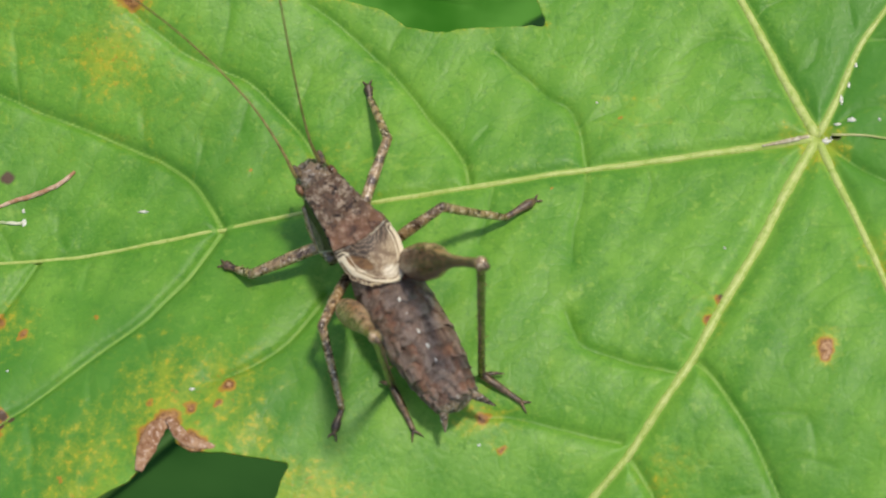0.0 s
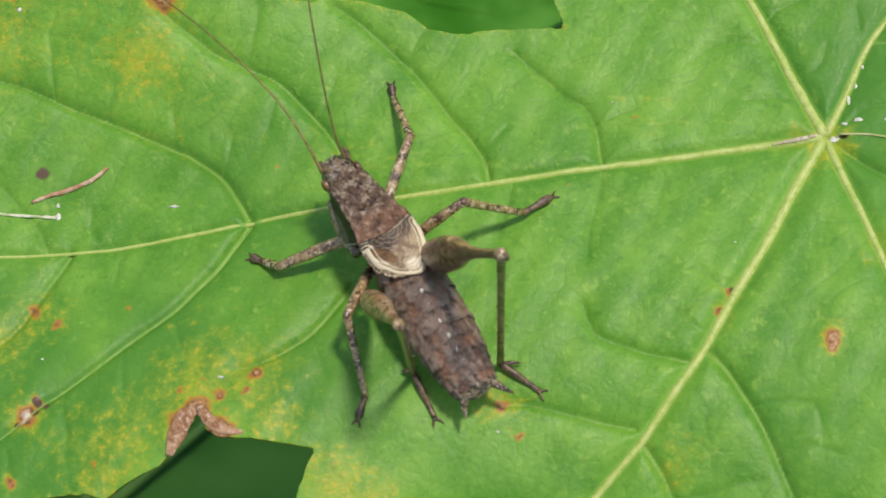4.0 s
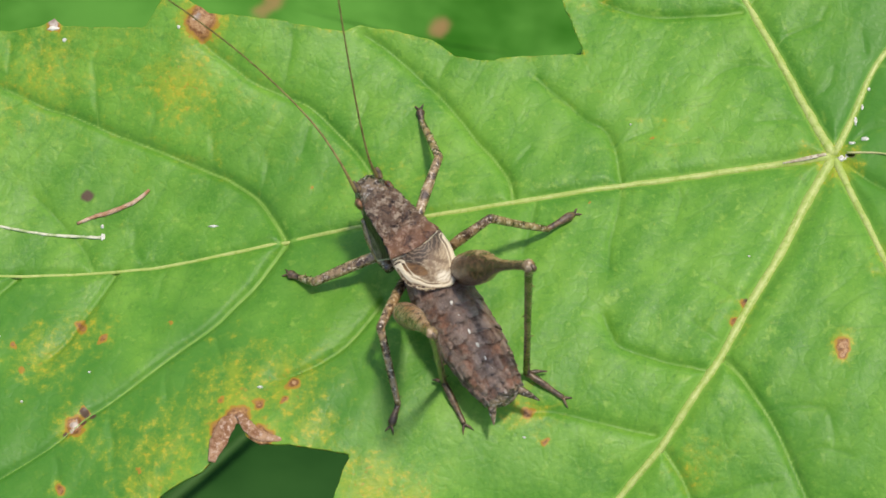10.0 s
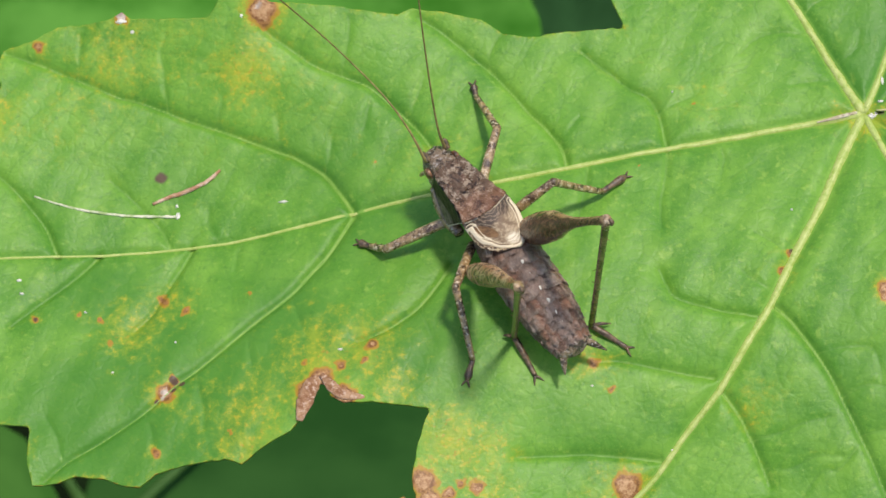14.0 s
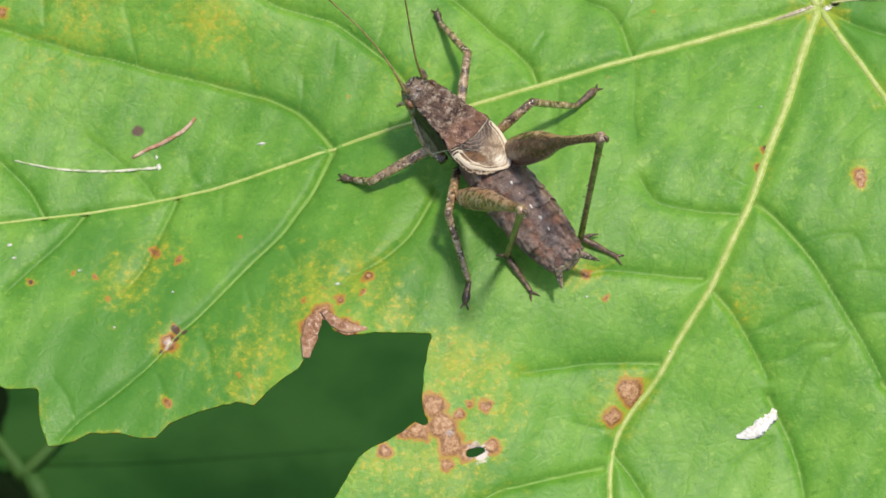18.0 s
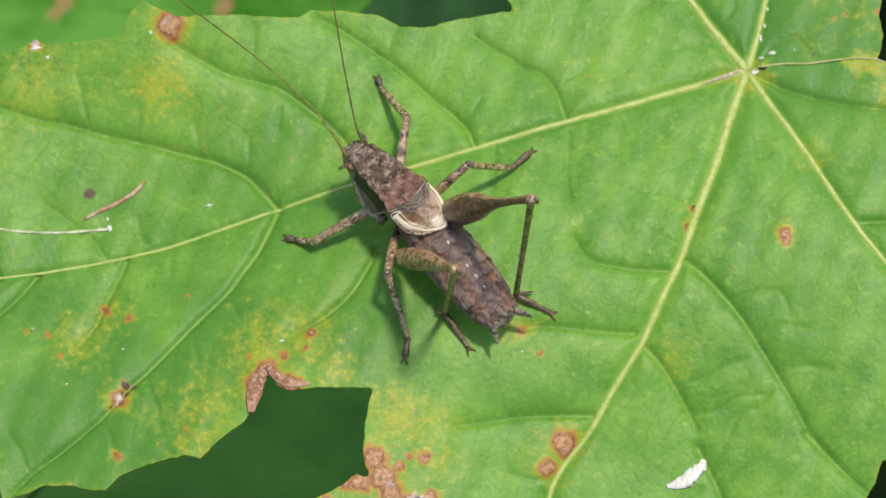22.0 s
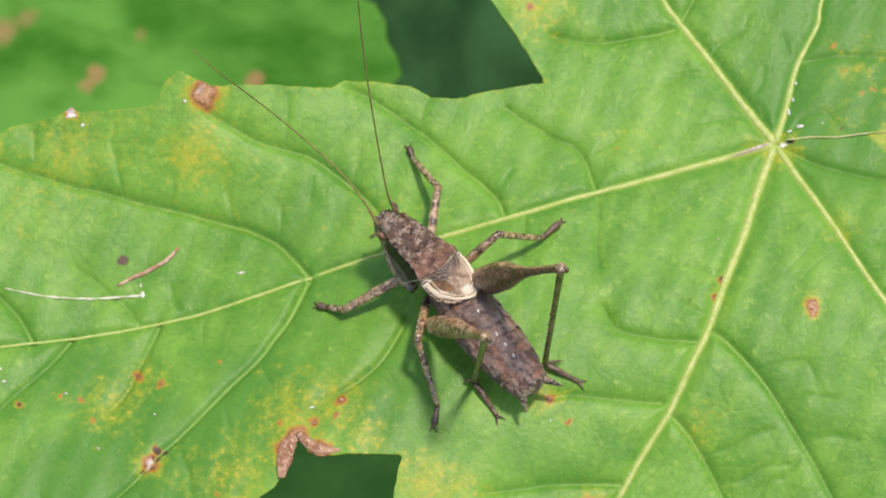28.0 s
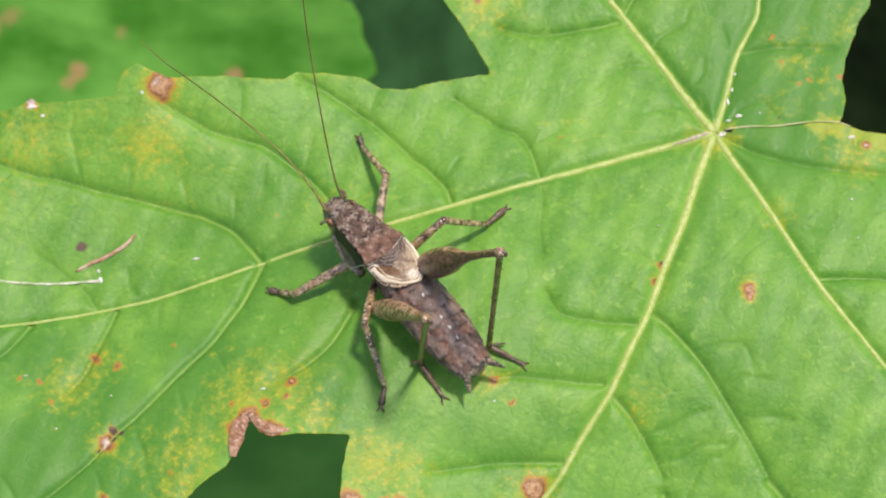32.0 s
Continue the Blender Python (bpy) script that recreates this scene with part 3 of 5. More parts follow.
SMALL_VEINS = [
    (0.24, 0.08, [(-14.5, 2.4), (-15.3, 3.9), (-16.6, 5.8), (-18.6, 7.3), (-19.8, 7.9), (-22.5, 9.2), (-24.5, 10.1), (-26.7, 11.0), (-28.2, 11.7), (-30.1, 12.6), (-31.9, 13.2), (-34.0, 14.3), (-35.7, 15.1), (-37.2, 15.9)]),
    (0.11, 0.05, [(-16.6, 5.8), (-16.0, 7.3), (-15.8, 8.6)]),
    (0.11, 0.05, [(-19.8, 7.9), (-19.8, 9.4), (-19.8, 10.7)]),
    (0.10, 0.05, [(-24.5, 10.1), (-24.2, 11.3), (-23.8, 12.3)]),
    (0.11, 0.05, [(-28.1, 11.8), (-28.2, 13.3), (-28.2, 14.9), (-28.3, 16.0), (-27.7, 17.4)]),
    (0.10, 0.05, [(-34.8, 14.8), (-34.5, 16.4), (-34.4, 17.9)]),
    (0.20, 0.08, [(-7.2, 4.2), (-8.2, 6.5), (-9.3, 8.4), (-10.9, 10.3), (-12.8, 12.2), (-14.9, 13.2), (-17.0, 14.2), (-18.2, 15.2), (-19.4, 16.1), (-20.4, 17.0)]),
    (0.11, 0.05, [(-14.8, 13.3), (-14.5, 14.2), (-14.0, 16.2), (-14.0, 17.4)]),
    (0.10, 0.05, [(-9.4, 8.5), (-9.7, 10.2), (-9.2, 11.2), (-8.6, 12.7)]),
    (0.10, 0.05, [(-12.6, 12.0), (-13.0, 10.4), (-13.4, 8.9)]),
    (0.20, 0.08, [(1.5, 4.5), (1.2, 6.0), (0.1, 7.8), (-1.0, 9.1), (-2.1, 10.7), (-3.6, 12.6), (-4.8, 13.8), (-6.0, 15.0), (-7.6, 16.4), (-8.9, 17.3)]),
    (0.10, 0.05, [(-3.7, 12.8), (-3.6, 14.1), (-2.9, 15.3), (-2.2, 15.8)]),
    (0.10, 0.05, [(1.1, 6.1), (1.8, 7.2), (2.7, 8.3)]),
    (0.15, 0.06, [(9.0, 5.2), (8.8, 6.9), (8.6, 8.1), (7.9, 9.6), (6.7, 10.3), (5.3, 11.7), (4.3, 12.6), (3.2, 13.7)]),
    (0.10, 0.05, [(8.6, 8.1), (9.9, 8.9), (11.3, 9.3)]),
    (0.13, 0.06, [(9.0, 5.2), (8.8, 3.2), (8.2, 0.8), (8.1, -1.2)]),
    (0.13, 0.06, [(3.1, 4.3), (2.7, 2.2), (2.2, 0.3)]),
    (0.09, 0.05, [(12.8, 5.4), (13.1, 4.2), (12.7, 2.3)]),
    (0.17, 0.07, [(17.7, 18.1), (15.6, 17.9), (13.3, 17.9), (11.5, 18.0), (9.3, 18.6), (7.8, 19.3)]),
    (0.12, 0.05, [(20.0, 15.3), (21.0, 16.1), (22.9, 16.8), (23.7, 17.9)]),
    (0.12, 0.05, [(20.2, 13.6), (18.1, 14.0), (16.2, 13.6), (15.1, 12.6)]),
    (0.12, 0.05, [(21.4, 10.8), (22.7, 11.4), (23.6, 12.1), (24.0, 13.4)]),
    (0.10, 0.05, [(21.8, 9.6), (20.5, 9.8), (18.7, 9.7)]),
    (0.11, 0.05, [(26.9, 13.3), (26.2, 14.4), (26.0, 15.9)]),
    (0.16, 0.07, [(24.2, 6.5), (25.3, 5.5), (26.7, 4.4), (28.7, 3.3), (31.5, 2.1), (36.9, 0.4), (47.0, -3.0)]),
    (0.11, 0.05, [(25.2, 7.9), (26.3, 8.6), (27.9, 8.8), (28.6, 7.8), (29.2, 7.0)]),
    (0.24, 0.09, [(15.6, -7.7), (16.9, -9.1), (17.9, -10.7), (18.8, -12.2), (19.6, -13.9), (20.5, -16.2), (21.4, -18.5), (22.2, -20.9), (22.6, -22.2)]),
    (0.22, 0.09, [(11.4, -13.6), (12.6, -15.6), (13.4, -17.5), (14.0, -19.3), (14.4, -20.6)]),
    (0.15, 0.06, [(14.8, -8.6), (12.2, -8.0), (10.1, -7.3), (8.7, -6.7), (8.1, -5.6), (7.7, -4.5)]),
    (0.15, 0.06, [(11.0, -12.8), (8.4, -12.2), (6.2, -11.6), (4.1, -11.1), (2.8, -11.1)]),
    (0.17, 0.07, [(6.7, -18.3), (4.3, -17.9), (1.6, -17.6), (-1.0, -17.6), (-3.6, -17.6)]),
    (0.10, 0.05, [(15.5, -6.6), (14.5, -5.9), (13.7, -5.1)]),
    (0.10, 0.05, [(17.8, -4.3), (15.9, -2.8), (14.9, -2.1)]),
    (0.11, 0.05, [(26.3, -2.1), (28.0, -2.6), (29.7, -3.2)]),
    (0.11, 0.05, [(18.4, -11.7), (20.7, -11.4), (22.6, -11.8), (23.0, -14.0)]),
    (0.11, 0.05, [(20.0, -15.0), (22.1, -14.3), (24.2, -14.9)]),
    (0.11, 0.05, [(21.0, -17.8), (23.3, -17.6), (25.3, -18.4)]),
    (0.11, 0.05, [(13.4, -17.4), (15.5, -17.0), (17.3, -16.5), (19.4, -16.2)]),
    (0.11, 0.05, [(14.0, -19.3), (15.9, -19.6), (17.8, -18.9), (19.7, -19.1)]),
    (0.24, 0.08, [(-14.5, 2.2), (-16.4, -0.7), (-17.9, -2.3), (-19.4, -3.9), (-21.9, -5.7), (-24.3, -7.6), (-26.7, -9.4), (-28.1, -10.3), (-30.5, -12.3), (-33.8, -14.3), (-36.1, -15.5), (-37.9, -16.9)]),
    (0.11, 0.05, [(-26.6, -9.3), (-26.3, -11.0), (-25.9, -12.6), (-26.0, -14.1)]),
    (0.11, 0.05, [(-21.9, -5.7), (-22.5, -7.5), (-22.3, -9.5)]),
    (0.10, 0.05, [(-19.4, -3.9), (-18.8, -6.0), (-18.2, -7.6)]),
    (0.16, 0.06, [(-33.7, 0.9), (-35.6, -1.0), (-37.9, -2.7), (-40.3, -4.5)]),
    (0.15, 0.06, [(-26.7, 1.0), (-27.5, -0.5), (-28.9, -2.7), (-29.9, -4.4), (-31.2, -5.6)]),
    (0.10, 0.05, [(-22.9, 1.2), (-23.3, -0.0), (-23.5, -1.4)]),
    (0.17, 0.08, [(-36.8, 0.95), (-37.6, 3.2), (-39.0, 5.3), (-40.6, 7.2), (-44.0, 10.5)]),
    (0.14, 0.06, [(-28.4, 1.1), (-28.9, 2.4), (-29.8, 3.6), (-31.3, 5.4), (-32.8, 6.9)]),
    (0.10, 0.05, [(-24.7, 1.2), (-25.4, 2.7), (-25.4, 3.8)]),
    (0.20, 0.08, [(-7.3, -2.8), (-9.5, -5.6), (-11.2, -7.0), (-12.9, -7.9), (-14.5, -8.4)]),
    (0.10, 0.05, [(-9.7, -5.9), (-9.5, -7.4), (-8.9, -9.0)]),
    (0.10, 0.05, [(-36.5, -15.4), (-36.8, -13.8), (-37.6, -12.0)]),
    (0.10, 0.05, [(-30.4, -12.2), (-29.8, -14.0), (-29.8, -15.4)]),
    (0.10, 0.05, [(2.4, -22.7), (1.0, -22.3), (-0.2, -21.7)]),
    (0.10, 0.05, [(20.8, -18.6), (19.3, -20.0), (18.0, -20.1), (15.5, -23.2)]),
    (0.10, 0.05, [(15.3, -24.6), (12.8, -25.4), (10.5, -26.3)]),
    (0.17, 0.08, [(14.2, -22.0), (15.2, -25.7), (15.4, -30.1), (14.0, -41.0)]),
    (0.24, 0.10, [(22.6, -22.6), (24.0, -25.0), (26.0, -28.0)]),
    (0.19, 0.08, [(1.2, -25.2), (-4.6, -25.7), (-8.1, -26.5), (-17.0, -31.0)]),
    (0.17, 0.07, [(2.1, -24.2), (3.4, -26.8), (4.6, -31.0), (4.4, -38.0)]),
    (0.16, 0.07, [(18.2, 18.5), (20.5, 21.5), (22.6, 26.0)]),
    (0.16, 0.07, [(29.5, -7.4), (33.3, -8.0), (38.0, -9.0), (47.0, -7.0)]),
    (0.14, 0.06, [(27.0, 13.4), (30.5, 13.2), (34.6, 12.2)]),
    (0.15, 0.07, [(-37.2, 15.9), (-38.8, 16.6), (-40.2, 17.2)]),
]


def veinlets():
    """Fine cross veins: each leaves a larger vein at a slant and runs on to the next one."""
    rng = np.random.default_rng(12)
    courses = [spline(course, 10) for _, _, course in VEINS + SMALL_VEINS]
    cloud = np.concatenate(courses)
    owner = np.repeat(np.arange(len(courses)), [len(c) for c in courses])
    out = []
    for k, ((wide, narrow, _), path) in enumerate(zip(VEINS + SMALL_VEINS, courses)):
        run = np.r_[0, np.cumsum(np.linalg.norm(np.diff(path, axis=0), axis=1))]
        others = cloud[owner != k]
        for side in (1, -1):
            at = rng.uniform(0.6, 2.0)
            while at < run[-1] - 0.5:
                p = np.array([np.interp(at, run, path[:, 0]), np.interp(at, run, path[:, 1])])
                q = np.array([np.interp(at + 0.3, run, path[:, 0]), np.interp(at + 0.3, run, path[:, 1])])
                d = (q - p) / max(np.linalg.norm(q - p), 1e-6)
                n = np.array([-d[1], d[0]]) * side
                way = 0.85 * n + rng.uniform(0.1, 0.55) * d
                way /= np.linalg.norm(way)
                curl = rng.uniform(-0.10, 0.10)
                pts, reach = [p], rng.uniform(2.5, 7.0)
                while len(pts) * 0.6 < reach:
                    turn = curl + rng.normal(0, 0.16)
                    way = np.array([way[0] * math.cos(turn) - way[1] * math.sin(turn), way[0] * math.sin(turn) + way[1] * math.cos(turn)])
                    pts.append(pts[-1] + 0.6 * way)
                    if len(pts) > 2 and np.min(np.hypot(*(others - pts[-1]).T)) < 0.4:
                        break
                if len(pts) > 2:
                    out.append((0.07, 0.035, [tuple(v) for v in pts]))
                at += rng.uniform(1.5, 3.2)
    return out


# yellowed patches, dead patches and dark flecks: x, y, radius, strength
YELLOW = [(-21.9, 14.0, 2.5, 1.0), (-31.8, 16.0, 3.4, 0.7), (-26.5, 15.5, 4.5, 0.42), (-20.0, 12.0, 5.0, 0.40), (-36.0, 13.0, 4.0, 0.45), (-41.6, 12.1, 2.5, 0.9), (-31.4, -5.6, 2.6, 0.75), (-17.2, -9.4, 3.4, 0.85), (-14.0, -9.0, 3.0, 0.8), (-22.4, -13.6, 4.2, 0.68), (-25.8, -12.6, 3.8, 0.45), (-8.2, -16.4, 2.6, 1.0), (-5.6, -17.0, 2.2, 0.8), (-10.6, -23.0, 4.2, 0.78), (-15.2, -22.2, 2.6, 0.8), (13.6, -14.9, 1.7, 0.72), (2.4, -10.9, 1.6, 0.85), (31.8, 11.5, 2.6, 0.48), (29.4, 8.4, 1.6, 0.4), (33.6, 9.0, 1.8, 0.5), (34.8, 2.6, 2.4, 0.85), (32.2, 5.6, 0.9, 1.3), (33.6, 5.2, 1.0, 1.4), (35.2, 4.6, 1.1, 1.4), (36.8, 3.6, 1.2, 1.3), (27.3, -1.5, 1.5, 0.7)]
YELLOW_TOO = [(-23.2, -16.0, 2.6, 0.8), (3.4, -20.8, 2.4, 0.7), (7.0, 22.0, 3.0, 0.85), (-28.6, -3.6, 2.0, 0.7), (17.0, -4.6, 1.3, 0.55), (-8.2, 6.2, 2.8, 0.45), (-6.0, -19.8, 2.4, 0.8), (23.9, 6.3, 1.4, 1.3), (22.4, 6.9, 1.4, 0.7), (12.0, 9.0, 3.0, 0.35), (-12.0, -12.5, 2.6, 0.7), (36.5, 14.0, 2.0, 0.6)]
DEAD_SPOTS = [(-28.8, -10.9, 0.8, 1.2), (-28.2, -9.9, 0.4, 0.9), (-13.5, -8.8, 0.55, 1.0), (-15.7, -10.2, 0.5, 1.0), (-14.1, -10.0, 0.35, 0.9), (-28.9, -3.2, 0.55, 0.9), (-27.3, -4.3, 0.45, 0.85), (-18.5, -9.7, 0.35, 0.8), (-35.2, -3.9, 0.3, 0.7), (-32.9, -6.6, 0.5, 0.5), (-10.3, -19.2, 1.0, 1.3), (-9.9, -20.8, 1.1, 1.4), (-9.5, -22.2, 1.0, 1.4), (-10.1, -23.6, 0.6, 1.2), (-11.6, -20.9, 0.9, 1.3), (-12.8, -20.9, 0.6, 1.2), (-8.6, -20.2, 0.5, 1.1), (-6.5, -19.7, 0.6, 1.0), (-7.6, -19.4, 0.45, 0.9), (4.2, -20.1, 1.05, 1.4), (2.6, -21.7, 0.75, 1.3), (-14.4, -22.0, 0.65, 1.1), (2.5, -11.2, 0.5, 0.9), (17.3, -4.0, 0.35, 1.0), (16.6, -5.2, 0.42, 1.0), (23.75, -7.2, 0.5, 1.3), (23.85, -7.9, 0.45, 1.3)]
DEAD_SPOTS_TOO = [(-38.4, -4.1, 0.3, 1.0), (-29.6, -15.5, 0.45, 0.9), (-20.4, 18.3, 1.15, 1.4), (6.6, 21.9, 0.45, 0.85), (-0.9, 15.6, 0.35, 0.5), (35.4, 3.25, 0.42, 1.15), (31.15, 9.75, 0.42, 0.5), (32.2, 9.85, 0.4, 0.5), (29.9, 14.15, 0.4, 0.55), (30.3, 11.95, 0.4, 0.48), (11.2, 8.7, 0.22, 0.6), (6.9, 4.0, 0.16, 0.75), (34.6, 9.6, 0.3, 0.9), (-18.2, -12.0, 0.9, 1.4), (-17.2, -11.2, 0.9, 1.4), (-15.6, -12.6, 0.9, 1.3), (-37.6, 17.4, 0.5, 1.0), (-31.2, 18.9, 0.6, 0.9), (-8.4, -22.9, 0.8, 1.3), (-6.6, -22.8, 0.7, 1.2), (-33.6, -4.6, 0.35, 0.8), (3.6, -13.2, 0.3, 0.9), (-24.0, -14.5, 0.28, 0.7), (-22.5, -3.45, 0.25, 0.62), (-12.75, 6.3, 0.22, 0.62)]
DARK_FLECKS = [(-29.5, -11.4, 0.22, 0.9), (-28.2, -10.6, 0.22, 0.9), (-28.2, -9.9, 0.34, 1.0), (-27.6, -10.2, 0.24, 1.0), (-28.9, 6.7, 0.52, 0.86), (25.0, 6.8, 0.28, 0.8), (17.4, -3.7, 0.2, 0.9), (29.05, 7.1, 0.22, 0.7), (-38.4, -4.1, 0.22, 1.0)]

ASHEN = [(-28.8, -10.8, 0.34, 0.85), (-29.15, -11.15, 0.25, 0.8), (-20.6, 18.6, 0.4, 0.6), (-31.2, 18.9, 0.5, 0.7), (-7.6, -23.0, 0.9, 0.75), (32.8, 5.5, 0.55, 0.42), (34.2, 5.0, 0.6, 0.42), (35.5, 4.6, 0.7, 0.40), (35.4, 3.2, 0.22, 0.75), (38.0, 3.0, 1.2, 0.45), (-9.5, -21.4, 0.5, 0.6)]
# darker green between the yellowed patches, and shade painted on the upper right lobe
DEEP_AND_SHADED_GREEN = [(-24.0, -10.5, 3.5, 1.2), (-33.0, -3.0, 4.0, 0.8), (-29.0, -13.0, 3.5, 1.2), (-32.0, -16.5, 3.0, 1.0), (-19.5, -8.0, 4.5, 1.2), (-30.5, -8.0, 5.0, 1.1), (-26.0, -14.5, 4.0, 0.9), (-35.0, -13.0, 5.5, 1.1), (-22.0, -9.0, 3.0, 1.0), (-10.0, -10.0, 4.0, 0.8), (-22.0, -4.0, 3.5, 0.6), (-12.0, 0.0, 4.0, 0.6), (-15.0, 7.0, 4.0, 0.6), (-27.0, 8.0, 4.0, 0.4), (6.0, 10.0, 5.0, 0.4), (-38.0, 4.0, 5.0, 0.4), (22.0, -13.0, 5.0, 0.5), (-6.0, -26.0, 5.0, 0.6), (27.0, 20.0, 6.0, 0.5), (31.5, 10.5, 7.0, 1.7), (34.0, 15.0, 6.0, 1.6), (30.5, 16.5, 5.0, 1.3), (20.0, 24.0, 6.0, 0.5), (30.0, -3.0, 4.0, 0.5), (0.0, -15.0, 4.0, 0.4)]


def dense(points, step, wild, seed):
    """A closed margin cut into short steps with a slightly uneven edge."""
    rng = np.random.default_rng(seed)
    p = np.asarray(points, float)
    out = []
    for a, b in zip(p, np.roll(p, -1, axis=0)):
        n = max(1, int(np.linalg.norm(b - a) / step))
        d = (b - a) / max(np.linalg.norm(b - a), 1e-9)
        for k in range(n):
            q = a + (b - a) * k / n
            if k:
                q = q + np.array([-d[1], d[0]]) * rng.normal(0, wild)
            out.append(q)
    return np.array(out)


def inside(x, y, poly):
    hit = np.zeros(x.shape, bool)
    for (ax, ay), (bx, by) in zip(poly, np.roll(poly, -1, axis=0)):
        if ay == by:
            continue
        cross = (ay > y) != (by > y)
        hit ^= cross & (x < (bx - ax) * (y - ay) / (by - ay) + ax)
    return hit


def near_margin(px, py, poly):
    """The nearest places on a closed margin."""
    best = np.full(px.shape, 1e9)
    qx, qy = px.copy(), py.copy()
    for (ax, ay), (bx, by) in zip(poly, np.roll(poly, -1, axis=0)):
        dx, dy = bx - ax, by - ay
        t = np.clip(((px - ax) * dx + (py - ay) * dy) / (dx * dx + dy * dy + 1e-12), 0, 1)
        cx, cy = ax + t * dx, ay + t * dy
        d = (px - cx) ** 2 + (py - cy) ** 2
        win = d < best
        best[win], qx[win], qy[win] = d[win], cx[win], cy[win]
    return qx, qy, np.sqrt(best)


def taper(wide, narrow, f):
    """Half width of a vein along its course: the main ones lose most of it near the hub."""
    return narrow + (wide - narrow) * (1 - f) ** (1.8 if wide == VEINS[0][0] else 1.0)


def vein_field(x, y, veins):
    """Groove depth and paleness that a set of veins gives to places of the blade."""
    groove, pale = np.zeros_like(x), np.zeros_like(x)
    for wide, narrow, course in veins:
        path = np.array(course) if wide < 0.08 else spline(course, 4)
        pad = 1.5 if wide < 0.1 else 4.0
        near = np.flatnonzero((x > path[:, 0].min() - pad) & (x < path[:, 0].max() + pad) & (y > path[:, 1].min() - pad) & (y < path[:, 1].max() + pad))
        xs, ys = x[near], y[near]
        bs, ws = np.full(xs.shape, 1e9), np.full(xs.shape, wide)
        n = len(path) - 1
        for i in range(n):
            (ax, ay), (bx, by) = path[i], path[i + 1]
            dx, dy = bx - ax, by - ay
            t = np.clip(((xs - ax) * dx + (ys - ay) * dy) / (dx * dx + dy * dy + 1e-12), 0, 1)
            d = np.hypot(xs - ax - t * dx, ys - ay - t * dy)
            win = d < bs
            bs[win] = d[win]
            ws[win] = taper(wide, narrow, (i + t[win]) / n) + (0.07 if 0.08 < wide < 0.25 else 0.0) * np.exp(-np.hypot(xs[win] - path[0][0], ys[win] - path[0][1]) / 0.6)
        depth = np.clip(0.02 + ws * (0.95 if wide > 0.25 else 1.0 if wide > 0.145 else 0.7), 0.0, 0.42) * np.exp(-((bs / (0.15 + (1.7 if wide > 0.25 else 0.9) * ws)) ** 2)) * (0.5 if wide < 0.08 else 1.0)
        if wide > 0.08:
            depth = depth + (0.26 if wide > 0.25 else 0.44 if wide > 0.145 else 0.26 if wide > 0.12 else 0.12) * np.exp(-bs / 0.8)
        groove[near] = np.maximum(groove[near], depth)
        pale[near] = np.maximum(pale[near], (1.0 if wide > 0.25 else 0.62) * np.clip((ws - 0.05) / 0.25, 0.05, 1) * np.exp(-((bs / (ws * (0.85 if wide > 0.25 else 0.55) + 0.03)) ** 2)))
    return groove, pale


def vein_lines(x, y, veins):
    """A thin line along each fine vein."""
    line = np.zeros_like(x)
    for wide, _, course in veins:
        reach = 0.13 + 0.35 * max(0.0, wide - 0.1)
        path = np.array(course) if wide < 0.08 else spline(course, 5)
        near = np.flatnonzero((x > path[:, 0].min() - 1) & (x < path[:, 0].max() + 1) & (y > path[:, 1].min() - 1) & (y < path[:, 1].max() + 1))
        xs, ys = x[near], y[near]
        best = np.full(xs.shape, 1e9)
        for (ax, ay), (bx, by) in zip(path, path[1:]):
            dx, dy = bx - ax, by - ay
            t = np.clip(((xs - ax) * dx + (ys - ay) * dy) / (dx * dx + dy * dy + 1e-12), 0, 1)
            best = np.minimum(best, np.hypot(xs - ax - t * dx, ys - ay - t * dy))
        line[near] = np.maximum(line[near], (0.5 if wide < 0.08 else 0.62) * np.exp(-((best / reach) ** 2)))
    return line


def patches(x, y, spots, fall=0.7, wild=0.65):
    f = np.zeros_like(x)
    warp_x = 0.14 * wild * np.sin(4.1 * y + 1.7 * x) + 0.07 * wild * np.sin(9.3 * y - 5.0 * x + 1.0)
    warp_y = 0.14 * wild * np.sin(4.7 * x - 1.3 * y) + 0.07 * wild * np.sin(8.1 * x + 6.0 * y + 2.0)
    x, y = x + warp_x, y + warp_y
    for a, b, r, k in spots:
        f = np.maximum(f, k * np.exp(-(((x - a) ** 2 + (y - b) ** 2) / (r * r)) * fall))
    return f


